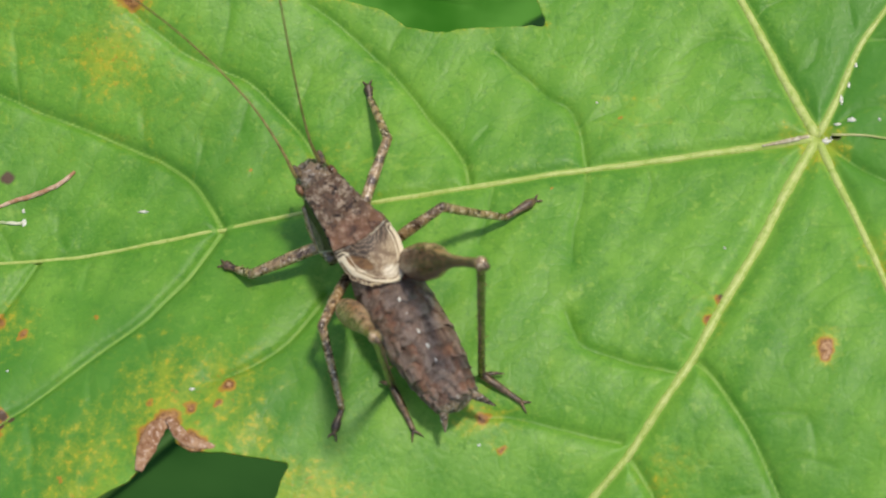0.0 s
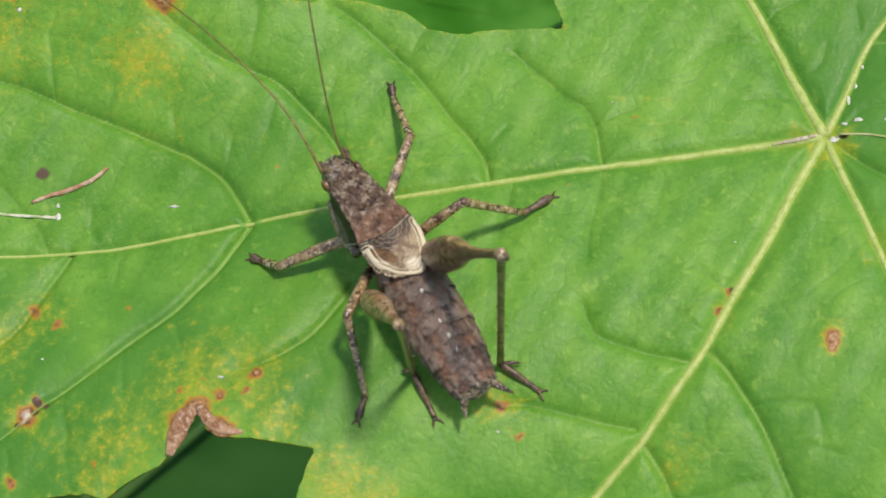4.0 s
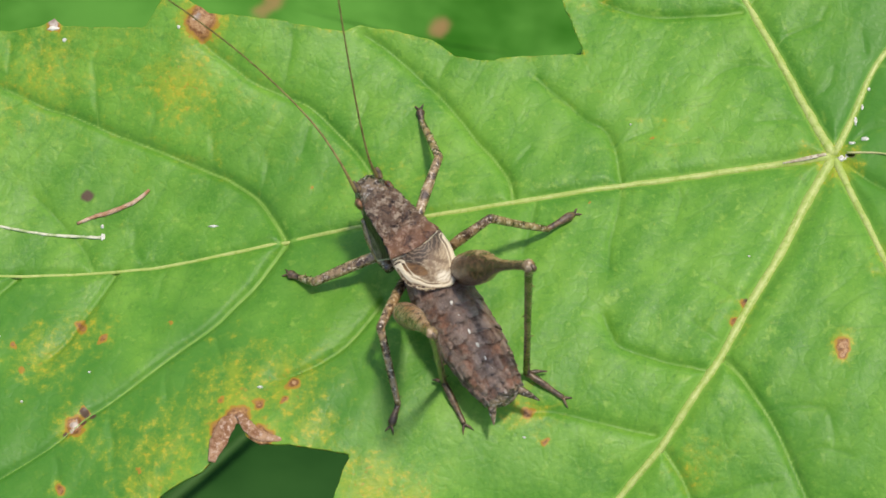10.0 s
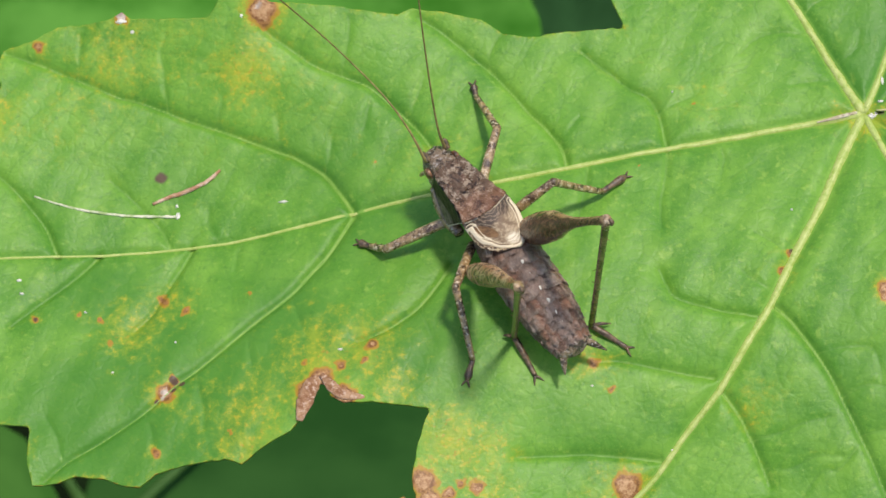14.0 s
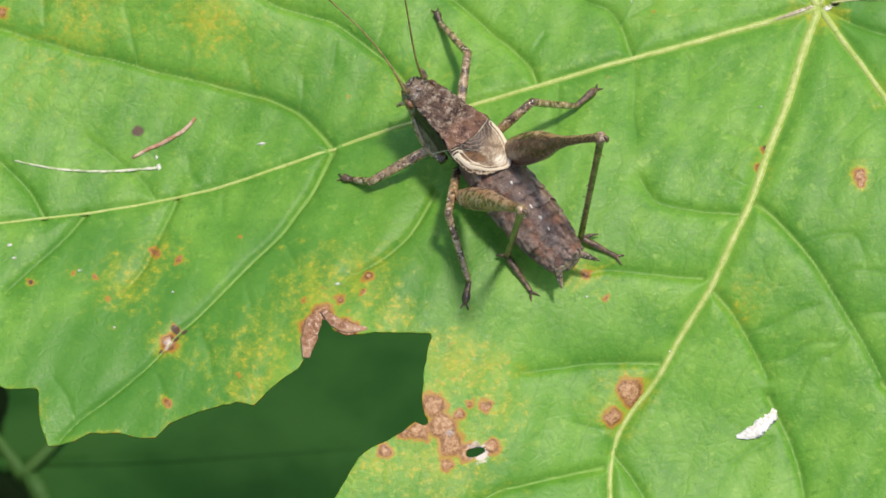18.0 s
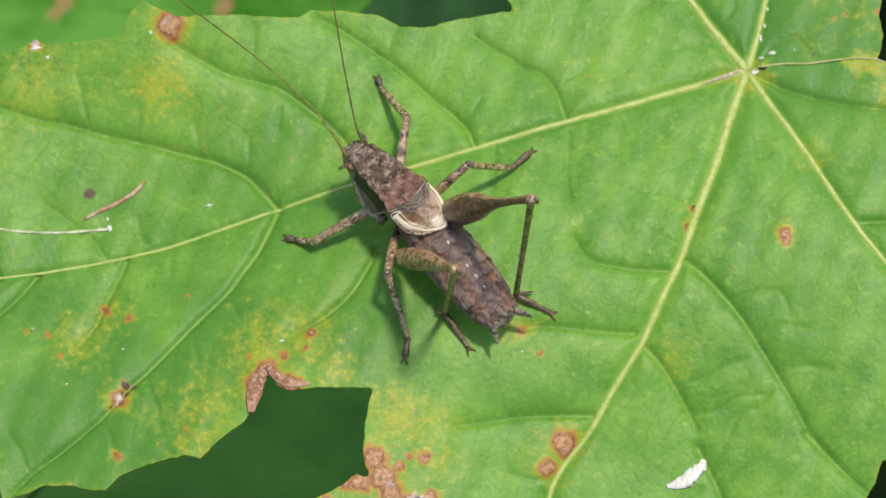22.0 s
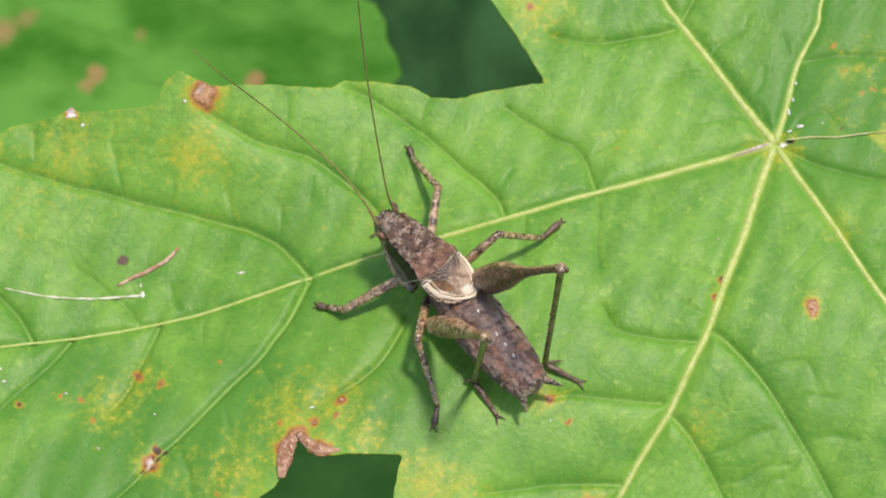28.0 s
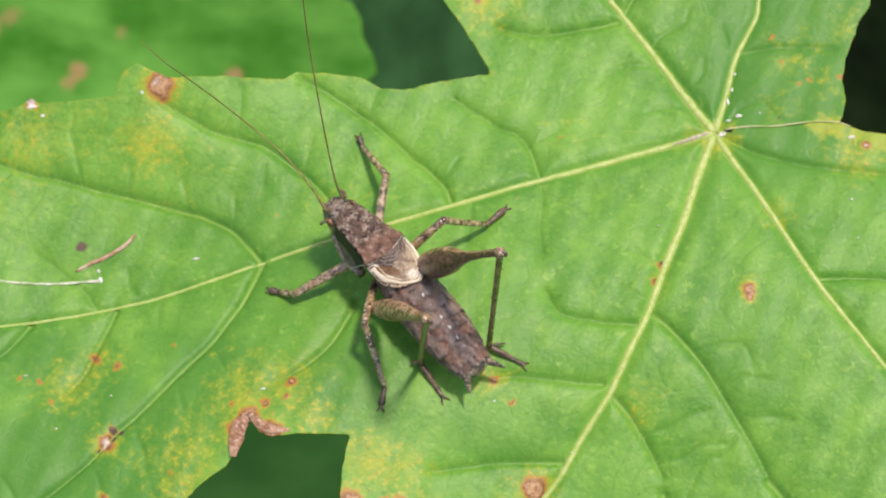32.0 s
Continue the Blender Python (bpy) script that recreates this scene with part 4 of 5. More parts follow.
def blade_data(margin, step, height, veins, holes=(), thick=0.25):
    """A leaf blade as a grid cut along its margin, with an upper and a lower skin and a rim."""
    x0, y0 = margin.min(0) - step
    x1, y1 = margin.max(0) + step
    gx, gy = np.meshgrid(np.arange(x0, x1 + step, step), np.arange(y0, y1 + step, step))
    ins = inside(gx, gy, margin)
    for hole in holes:
        ins &= ~inside(gx, gy, hole)
    quad = ins[:-1, :-1] | ins[1:, :-1] | ins[:-1, 1:] | ins[1:, 1:]
    used = np.zeros(ins.shape, bool)
    for a, b in ((0, 0), (1, 0), (0, 1), (1, 1)):
        used[a : a + quad.shape[0], b : b + quad.shape[1]] |= quad
    out = used & ~ins
    px, py = gx[out], gy[out]
    qx, qy, d = near_margin(px, py, margin)
    for hole in holes:
        hx, hy, e = near_margin(px, py, hole)
        win = e < d
        qx[win], qy[win] = hx[win], hy[win]
    gx[out], gy[out] = qx, qy
    index = -np.ones(ins.shape, int)
    index[used] = np.arange(used.sum())
    x, y = gx[used], gy[used]
    groove, pale = vein_field(x, y, veins)
    z = height(x, y) - groove
    r, c = np.nonzero(quad)
    quads = np.stack([index[r, c], index[r, c + 1], index[r + 1, c + 1], index[r + 1, c]], 1)
    n = len(x)
    top = np.stack([x, y, z], 1)
    low = top - (0, 0, thick)
    # rim: edges that belong to one quad only
    edges = np.concatenate([quads[:, [0, 1]], quads[:, [1, 2]], quads[:, [2, 3]], quads[:, [3, 0]]])
    key = np.sort(edges, 1)
    _, first, count = np.unique(key[:, 0] * n + key[:, 1], return_index=True, return_counts=True)
    rim = edges[first[count == 1]]
    faces = np.concatenate([quads, quads[:, ::-1] + n, np.stack([rim[:, 1], rim[:, 0], rim[:, 0] + n, rim[:, 1] + n], 1)])
    return np.concatenate([top, low]), faces, x, y, pale


def fast_mesh(name, verts, faces, material, attrs, parent=None, origin=(0, 0, 0)):
    me = bpy.data.meshes.new(name)
    v = (np.asarray(verts) - np.array(origin)) * MM
    me.vertices.add(len(v))
    me.vertices.foreach_set("co", v.astype(np.float32).ravel())
    me.loops.add(faces.size)
    me.loops.foreach_set("vertex_index", faces.astype(np.int32).ravel())
    me.polygons.add(len(faces))
    me.polygons.foreach_set("loop_start", np.arange(0, faces.size, 4, dtype=np.int32))
    me.polygons.foreach_set("use_smooth", np.ones(len(faces), bool))
    me.update(calc_edges=True)
    me.validate()
    for key, values in attrs.items():
        me.attributes.new(key, "FLOAT", "POINT").data.foreach_set("value", np.tile(np.asarray(values, np.float32), 2))
    me.materials.append(material)
    ob = new(name, me)
    if parent:
        ob.parent = parent
        ob.location = Vector(((np.array(origin) - np.array(ORIGINS[parent])) * MM).tolist())
    ORIGINS[ob] = tuple(origin)
    return ob


VEINLETS = veinlets()


def blade_height(x, y):
    ripple = 0.16 * np.sin(0.9 * x + 0.4 * y) * np.sin(0.7 * y - 0.3 * x) + 0.10 * np.sin(2.1 * x - 1.3 * y)
    return sheet(x, y) + 0.35 * ripple


def leaf_top(x, y):
    """Height of the finished blade at a place."""
    a, b = np.array([float(x)]), np.array([float(y)])
    groove, _ = vein_field(a, b, VEINS + SMALL_VEINS)
    return float((blade_height(a, b) - groove)[0])


def build_leaf():
    leaf = tagged(empty("maple_leaf", (*HUB, 0.0)), "bright green maple leaf with yellow blotches and brown dead spots", "leaf")
    margin = dense(MARGIN_TOP + MARGIN_TIP + MARGIN_BASE + MARGIN_LOW + MARGIN_RIGHT + MARGIN_BACK, 0.5, 0.035, 3)
    tear = dense([(-8.6, -23.3), (-7.9, -23.35), (-7.2, -23.1), (-6.9, -22.8), (-7.6, -22.6), (-8.5, -22.75)], 0.3, 0.02, 4)
    hub_hole = dense([(24.3, 6.65), (25.6, 6.75), (25.3, 7.0), (24.5, 6.95)], 0.3, 0.01, 5)
    verts, faces, x, y, pale = blade_data(margin, 0.165, blade_height, VEINS + SMALL_VEINS + VEINLETS, (tear, hub_hole))
    _, _, edge = near_margin(x, y, dense(MARGIN_TOP + MARGIN_TIP + MARGIN_BASE + MARGIN_LOW + MARGIN_RIGHT + MARGIN_BACK, 4.0, 0.0, 3))
    yellow = np.maximum(patches(x, y, YELLOW + YELLOW_TOO), 0.55 * np.exp(-edge / 0.5))
    yellow = np.maximum(yellow, 0.95 * patches(x, y, DEAD_SPOTS + DEAD_SPOTS_TOO, 0.30))
    brown = np.maximum(patches(x, y, DEAD_SPOTS + DEAD_SPOTS_TOO, 1.1), 0.32 * np.exp(-edge / 0.15))
    fast_mesh("blade", verts, faces, LEAF, {"vein": pale, "yellow": yellow, "brown": brown, "dark": patches(x, y, DARK_FLECKS, 0.7, 0.25), "ashen": patches(x, y, ASHEN), "deep": patches(x, y, DEEP_AND_SHADED_GREEN), "rung": vein_lines(x, y, VEINLETS + SMALL_VEINS)}, leaf, (*HUB, 0.0))
    for veins, mat, lift in ((VEINS, VEIN, 0.36), (SMALL_VEINS, SMALL_VEIN, 0.30)):
        for k, (wide, narrow, course) in enumerate(veins):
            if wide < 0.19:
                continue
            path = spline(course, 6)
            groove, _ = vein_field(path[:, 0], path[:, 1], VEINS + SMALL_VEINS)
            z = blade_height(path[:, 0], path[:, 1]) - groove
            z[0] -= 0.05
            n = len(path)
            slim = 1.0 if veins is VEINS else 0.42
            rad = [slim * taper(wide, narrow, i / (n - 1)) * (1 + 0.13 * math.sin(1.7 * i + k) * math.sin(0.45 * i + 2 * k)) for i in range(n)]
            rad[0] *= 0.6
            pts = [(px, py, pz + (lift - 0.45) * r) for (px, py), pz, r in zip(path, z, rad)]
            tube("vein", pts, rad, mat, leaf, sides=8, steps=1, rough=0.06, seed=k, origin=(*HUB, 0.0))
    tube("petiole", [(23.7, 6.8, -1.5), (26.5, 7.0, -4.5), (31.0, 6.0, -14.0), (36.0, 2.0, -40.0), (44.0, -6.0, -90.0), (60.0, -25.0, -300.0), (70.0, -40.0, -780.0)], [0.7, 0.9, 0.95, 1.0, 1.3, 2.0, 3.0], VEIN, leaf, "yellowish green leaf stalk", origin=(*HUB, 0.0))
    tube("lobe_fold", [(a, b, leaf_top(a, b) + 0.08) for a, b in ((24.6, 6.98), (26.6, 6.75), (28.5, 6.35), (31.4, 6.15), (33.4, 5.75), (34.6, 5.15))], [0.08, 0.07, 0.06, 0.06, 0.04], CREAM_EDGE, leaf, "pale folded edge of the lobe", flat=0.6, rough=0.1, origin=(*HUB, 0.0))
    tube("scar", [(a, b, leaf_top(a, b) + 0.32) for a, b in ((20.2, 6.5), (21.2, 6.66), (22.2, 6.8), (23.2, 6.95))], [0.05, 0.12, 0.15, 0.1], SCAR, leaf, "grey brown scar on the main vein", flat=0.5, rough=0.2, origin=(*HUB, 0.0))
    # curled dead flaps at the edge
    for name, pts, w in (("withered_flap", [(-18.9, -14.3), (-18.5, -12.9), (-17.9, -11.6), (-17.2, -10.9)], 0.62), ("withered_flap", [(-17.2, -10.9), (-16.5, -11.8), (-15.7, -12.5), (-14.0, -12.9)], 0.42)):
        pz = [(a, b, leaf_top(a, b) + 0.25 - 0.1 * i) for i, (a, b) in enumerate(pts)]
        tube(name, pz, [w * 0.4, w, w, w * 0.3], DEAD, leaf, "curled reddish brown dead leaf edge", sides=12, steps=6, rough=0.08, flat=0.22, seed=7, origin=(*HUB, 0.0))
    return leaf


build_leaf()


# ---- marks that lie on the leaf ----
def lying(points, lift):
    return [(a, b, leaf_top(a, b) + lift) for a, b in points]


def crust(name, at, size, seed, label):
    """A small flat crumb with an uneven outline."""
    rng = np.random.default_rng(seed)
    n = 14
    z0 = leaf_top(*at)
    ring = [(at[0] + size[0] * math.cos(a) * rng.uniform(0.6, 1.1), at[1] + size[1] * math.sin(a) * rng.uniform(0.6, 1.1)) for a in np.arange(n) * 2 * math.pi / n]
    verts = [(*p, leaf_top(*p) - 0.03) for p in ring]
    verts += [(at[0] + 0.7 * (p[0] - at[0]), at[1] + 0.7 * (p[1] - at[1]), z0 + rng.uniform(0.05, 0.14)) for p in ring]
    verts.append((*at, z0 + 0.12))
    faces = [[i, (i + 1) % n, n + (i + 1) % n, n + i] for i in range(n)] + [[n + i, n + (i + 1) % n, 2 * n] for i in range(n)]
    ob = mesh_object(name, verts, faces, CHALK_AND_GLINT, origin=(*at, z0), smooth=False)
    return tagged(ob, label, "crumb", "crumbs on the leaf")


def build_marks():
    ob = tube("plant_fibre", lying([(-29.6, 4.7), (-28.2, 5.2), (-27.3, 5.4), (-25.4, 6.1), (-24.4, 6.9)], 0.08), [0.10, 0.16, 0.17, 0.16, 0.10], TWIG, label="", rough=0.2, sides=8, origin=(-27.0, 5.5, leaf_top(-27.0, 5.5)))
    tagged(ob, "reddish brown dry fibre stuck flat on the leaf", "fibre")
    ob = tube("silk_thread", lying([(-38.4, 5.8), (-36.4, 5.0), (-34.4, 4.4), (-31.5, 3.9), (-29.4, 3.75), (-27.9, 3.6)], 0.06), [0.06, 0.09, 0.10, 0.10, 0.10, 0.11], THREAD, rough=0.35, sides=8, flat=0.5, origin=(-33.0, 4.2, leaf_top(-33.0, 4.2)))
    tagged(ob, "pale whitish insect thread stuck on the leaf", "thread")
    for k, (at, size) in enumerate((((-27.8, 4.45), (0.16, 0.2)), ((-27.75, 3.65), (0.2, 0.36)), ((26.3, 11.7), (0.14, 0.2)), ((25.8, 10.4), (0.13, 0.25)), ((25.3, 9.4), (0.14, 0.5)), ((25.9, 7.9), (0.42, 0.2)), ((25.0, 7.7), (0.3, 0.12)), ((24.3, 6.7), (0.45, 0.25)), ((-19.75, 3.9), (0.42, 0.12)), ((17.7, -0.55), (0.12, 0.09)), ((9.75, 9.8), (0.10, 0.09)), ((2.2, -12.9), (0.14, 0.1)), ((27.65, 7.8), (0.13, 0.12)), ((-28.0, -6.9), (0.13, 0.10)), ((-32.65, -8.9), (0.14, 0.10)), ((-34.7, -3.8), (0.2, 0.1)), ((33.4, -1.2), (0.12, 0.12)), ((33.2, -4.6), (0.12, 0.1)), ((-39.6, -0.9), (0.25, 0.16)), ((-39.4, -2.0), (0.25, 0.12)), ((7.6, -17.6), (0.14, 0.1)), ((-31.2, 18.6), (0.5, 0.2)), ((-30.4, 17.7), (0.2, 0.16)), ((-22.0, 18.0), (0.16, 0.16)), ((-15.75, -8.95), (0.24, 0.12)), ((34.5, 4.2), (0.3, 0.2)))):
        crust("white_crumb", at, size, 20 + k, "tiny white crumb lying on the leaf")
    ob = tube("white_dropping", lying([(11.3, -24.5), (12.3, -24.45), (13.3, -24.05), (14.1, -23.5), (14.5, -22.9)], 0.05), [0.12, 0.42, 0.55, 0.45, 0.2], CHALK_AND_GLINT, rough=0.35, sides=12, flat=0.25, seed=5, origin=(13.0, -24.0, leaf_top(13.0, -24.0)))
    tagged(ob, "bright white chalky dropping dried on the leaf", "dropping")


build_marks()

# ---- the bush-cricket ----
FRONT = np.array([-7.9, 3.5])
ALONG = np.array([0.514, -0.858])
ACROSS = np.array([0.858, 0.514])
CRICKET_AT = (-3.6, -4.0, 0.5)


def body(s, lat, z):
    """A place on the insect: s behind the front of its head, lat to its right of the curved back line, z above the leaf's zero."""
    sway = float(np.interp(s, (0, 1, 3, 6, 8, 11, 14, 17), (0.16, 0.18, 0.36, 0.60, 0.52, 0.40, 0.42, 0.37)))
    return straight(s, lat + sway, z)


def straight(s, lat, z):
    """The same from a straight line down the middle."""
    p = FRONT + s * ALONG + lat * ACROSS
    return (p[0], p[1], z)


def hip(s, lat, z):
    """Where a leg or feeler is rooted."""
    return straight(s, lat + float(np.interp(s, (0, 3, 6, 8, 11), (0.28, 0.30, 0.26, 0.15, 0.0))), z)


def loft(name, rings, material, parent, label="", caps=True, closed=True, seed=0, rough=0.0, attrs=None):
    rng = np.random.default_rng(seed)
    n = len(rings[0])
    verts = [np.array(p) + rng.normal(0, rough, 3) for ring in rings for p in ring]
    faces = []
    for i in range(len(rings) - 1):
        for k in range(n if closed else n - 1):
            j = (k + 1) % n
            faces.append([i * n + k, i * n + j, (i + 1) * n + j, (i + 1) * n + k])
    if caps and closed:
        faces.append(list(range(n))[::-1])
        faces.append([(len(rings) - 1) * n + k for k in range(n)])
    return mesh_object(name, verts, faces, material, parent, label, CRICKET_AT, attrs=attrs)


def oval(s, half, low, high, n=28, power=2.0):
    zc, zr = (low + high) / 2, (high - low) / 2
    out = []
    for k in range(n):
        a = 2 * math.pi * k / n
        c, d = math.cos(a), math.sin(a)
        out.append(body(s, half * math.copysign(abs(c) ** (2 / power), c), zc + zr * math.copysign(abs(d) ** (2 / power), d)))
    return out


def profile(s, table):
    xs = [r[0] for r in table]
    return tuple(float(np.interp(s, xs, [r[i] for r in table])) for i in range(1, len(table[0])))


# behind the head's front: half width, underside, back
ABDOMEN = [(6.4, 1.75, 2.0, 6.2), (8.5, 2.05, 1.9, 6.6), (10.5, 2.22, 1.7, 6.5), (13.0, 2.18, 1.6, 5.9), (15.0, 1.92, 1.7, 5.1), (16.2, 1.65, 2.0, 4.5), (17.1, 1.38, 2.3, 4.0)]


def near_line(p, q, at):
    """Distance of a place from a short line, both in millimetres."""
    p, q, at = np.array(p), np.array(q), np.array(at)
    f = np.clip((at - p) @ (q - p) / ((q - p) @ (q - p)), 0, 1)
    return float(np.linalg.norm(at - p - f * (q - p)))


def build_head(cricket):
    rings = [oval(s, w, a, b, 40, 2.4) for s, w, a, b in ((-0.55, 0.50, 4.6, 6.1), (-0.40, 0.86, 3.4, 6.5), (-0.1, 1.08, 2.8, 6.75), (0.3, 1.20, 2.3, 6.9), (0.8, 1.28, 1.9, 6.98), (1.2, 1.30, 1.9, 7.0), (1.6, 1.30, 1.9, 7.02), (2.3, 1.25, 2.2, 6.9))]
    head = loft("head", rings, CUTICLE, cricket, "mottled grey brown head", seed=1, rough=0.05)
    for side in (-1, 1):
        v, f = [], []
        for i in range(9):
            for k in range(14):
                th, ph = math.pi * i / 8, 2 * math.pi * k / 14
                v.append(body(0.85 + 0.46 * math.cos(th), side * (1.17 + 0.29 * math.sin(th) * math.cos(ph)), 5.75 + 0.60 * math.sin(th) * math.sin(ph)))
        for i in range(8):
            for k in range(14):
                f.append([i * 14 + k, i * 14 + (k + 1) % 14, (i + 1) * 14 + (k + 1) % 14, (i + 1) * 14 + k])
        mesh_object("eye", v, f, EYE, head, "orange brown compound eye", CRICKET_AT)
        tube("antenna_socket", [hip(0.25, side * 0.80, 6.45), hip(-0.1, side * 0.90, 6.75), hip(-0.35, side * 0.90, 6.95)], [0.24, 0.22, 0.15], SHIN, head, "dark antenna socket", rough=0.06, origin=CRICKET_AT)
        tube("palp", [body(-0.2, side * 0.6, 3.0), body(-0.7, side * 1.0, 2.3), body(-0.9, side * 1.1, 1.6)], [0.2, 0.16, 0.12], LEG, head, origin=CRICKET_AT)


# creases of the shield: from and to (behind the front, across), depth, width
CREASES = [((3.2, 0.50), (4.25, 0.62), 0.22, 0.13), ((3.35, -0.72), (4.15, -0.35), 0.10, 0.12), ((3.9, -0.95), (4.1, 0.35), 0.11, 0.10), ((2.3, -0.7), (2.55, 0.75), 0.12, 0.11), ((1.9, -0.1), (3.1, 0.05), 0.07, 0.07), ((2.8, 0.55), (3.3, 0.95), 0.10, 0.09), ((2.9, -0.5), (3.3, -0.95), 0.09, 0.09), ((4.3, -1.15), (4.7, -0.75), 0.08, 0.08), ((4.3, 1.1), (4.9, 0.9), 0.08, 0.08)]


def build_pronotum(cricket):
    rows, rear, crease = [], [], []
    half = lambda f: 1.08 + 0.72 * f**1.1 + 0.04 * math.sin(7 * f)
    for f in np.linspace(0, 1, 46):
        ring = []
        for u in np.linspace(-1, 1, 37):
            s = 1.5 + 4.3 * f + (0.40 * (1 - u * u) - 0.06 * u) * f
            lat = u * half(f)
            cut = max((d * math.exp(-((near_line(p, q, (s, lat)) / w) ** 2)) for p, q, d, w in CREASES), default=0.0)
            swell = 0.10 * f * math.exp(-(((u - 0.45) / 0.4) ** 2) - ((f - 0.8) / 0.2) ** 2) + 0.10 * f * math.exp(-(((u + 0.45) / 0.4) ** 2) - ((f - 0.8) / 0.2) ** 2)
            keel = 0.10 * math.exp(-(((abs(u) - 0.97) / 0.06) ** 2))
            z = 7.05 - 0.28 * abs(u) ** 3 - cut + swell + keel + 0.05 * abs(math.sin(4.3 * u + 11 * f)) + 0.04 * math.sin(23 * f + 5 * u)
            ring.append(body(s, lat, z))
            rear.append(f)
            crease.append(min(1.0, cut / 0.11))
        rows.append(ring)
    disc = loft("pronotum", rows, DISC, cricket, "wrinkled reddish brown saddle shield", closed=False, seed=2, rough=0.022, attrs={"rear": rear, "crease": crease})
    thick = disc.modifiers.new("thickness", "SOLIDIFY")
    thick.thickness, thick.offset = 0.00022, -1
    for side in (-1, 1):
        rows, low = [], []
        for f in np.linspace(0, 1, 21):
            ring = []
            for d in np.linspace(0, 1, 17):
                s = 1.5 + 4.25 * f - 1.2 * d * f + 0.2 * d * (1 - f)
                drop = 2.2 + 0.6 * math.sin(math.pi * min(1, 0.25 + 0.75 * f))
                out = (0.60 if side < 0 else 0.30) * math.sin(0.5 * math.pi * d) - 0.16 * math.sin(math.pi * d)
                ring.append(body(s, side * (half(f) - 0.02 + out), 6.80 - drop * d))
                low.append(d)
            rows.append(ring)
        lobe = loft("side_lobe", rows, FLANK, cricket, "blackish side lobe of the shield with a grey brown lower edge", closed=False, seed=3, rough=0.015, attrs={"low": low})
        thick = lobe.modifiers.new("thickness", "SOLIDIFY")
        thick.thickness, thick.offset = 0.00018, 0
        back = rows[-1]
        tube("pale_rim", [tuple(p) for p in back[::2]] + [tuple(r[-1]) for r in rows[-3::-4]], [0.07, 0.08, 0.08, 0.08, 0.05], JOINT, lobe, "pale cream rim", steps=3, sides=8, origin=CRICKET_AT)
        tube("cheek", [body(1.6, (1.2 if side > 0 else -1.4), 4.9), body(2.6, (1.3 if side > 0 else -1.7), 4.0), body(4.0, (1.4 if side > 0 else -1.9), 3.4), body(5.2, (1.4 if side > 0 else -2.0), 3.6)], [0.3, 0.5, 0.55, 0.4], LEG, cricket, "brown flank under the shield", origin=CRICKET_AT)
    tube("rear_rim", [tuple(np.array(body(5.82 + 0.40 * (1 - u * u) - 0.06 * u, u * 1.80, 7.03 - 0.28 * abs(u) ** 3))) for u in np.linspace(-1, 1, 11)], [0.05, 0.065, 0.07, 0.065, 0.05], JOINT, disc, "pale rear edge", steps=3, sides=8, origin=CRICKET_AT)
    rings = [oval(s, w, a, b, 20) for s, w, a, b in ((1.8, 1.0, 2.2, 6.5), (3.5, 1.25, 1.6, 6.5), (5.5, 1.5, 1.5, 6.4), (7.5, 1.7, 1.6, 6.2))]
    loft("thorax", rings, CUTICLE, cricket, "dark brown chest", seed=4, rough=0.03)


# hind outline of the folded wings: across, how far behind
WING_END = [(-1.34, 6.6), (-1.33, 7.3), (-1.20, 7.95), (-0.90, 8.50), (-0.45, 9.05), (0.1, 9.32), (0.7, 9.52), (1.15, 9.60), (1.55, 9.32), (2.02, 8.70), (2.38, 7.80), (2.58, 6.85), (2.56, 6.3)]


def wing_z(s, lat):
    return 7.08 - 0.20 * (lat - 0.6) ** 2 - 0.06 * (s - 6.0)


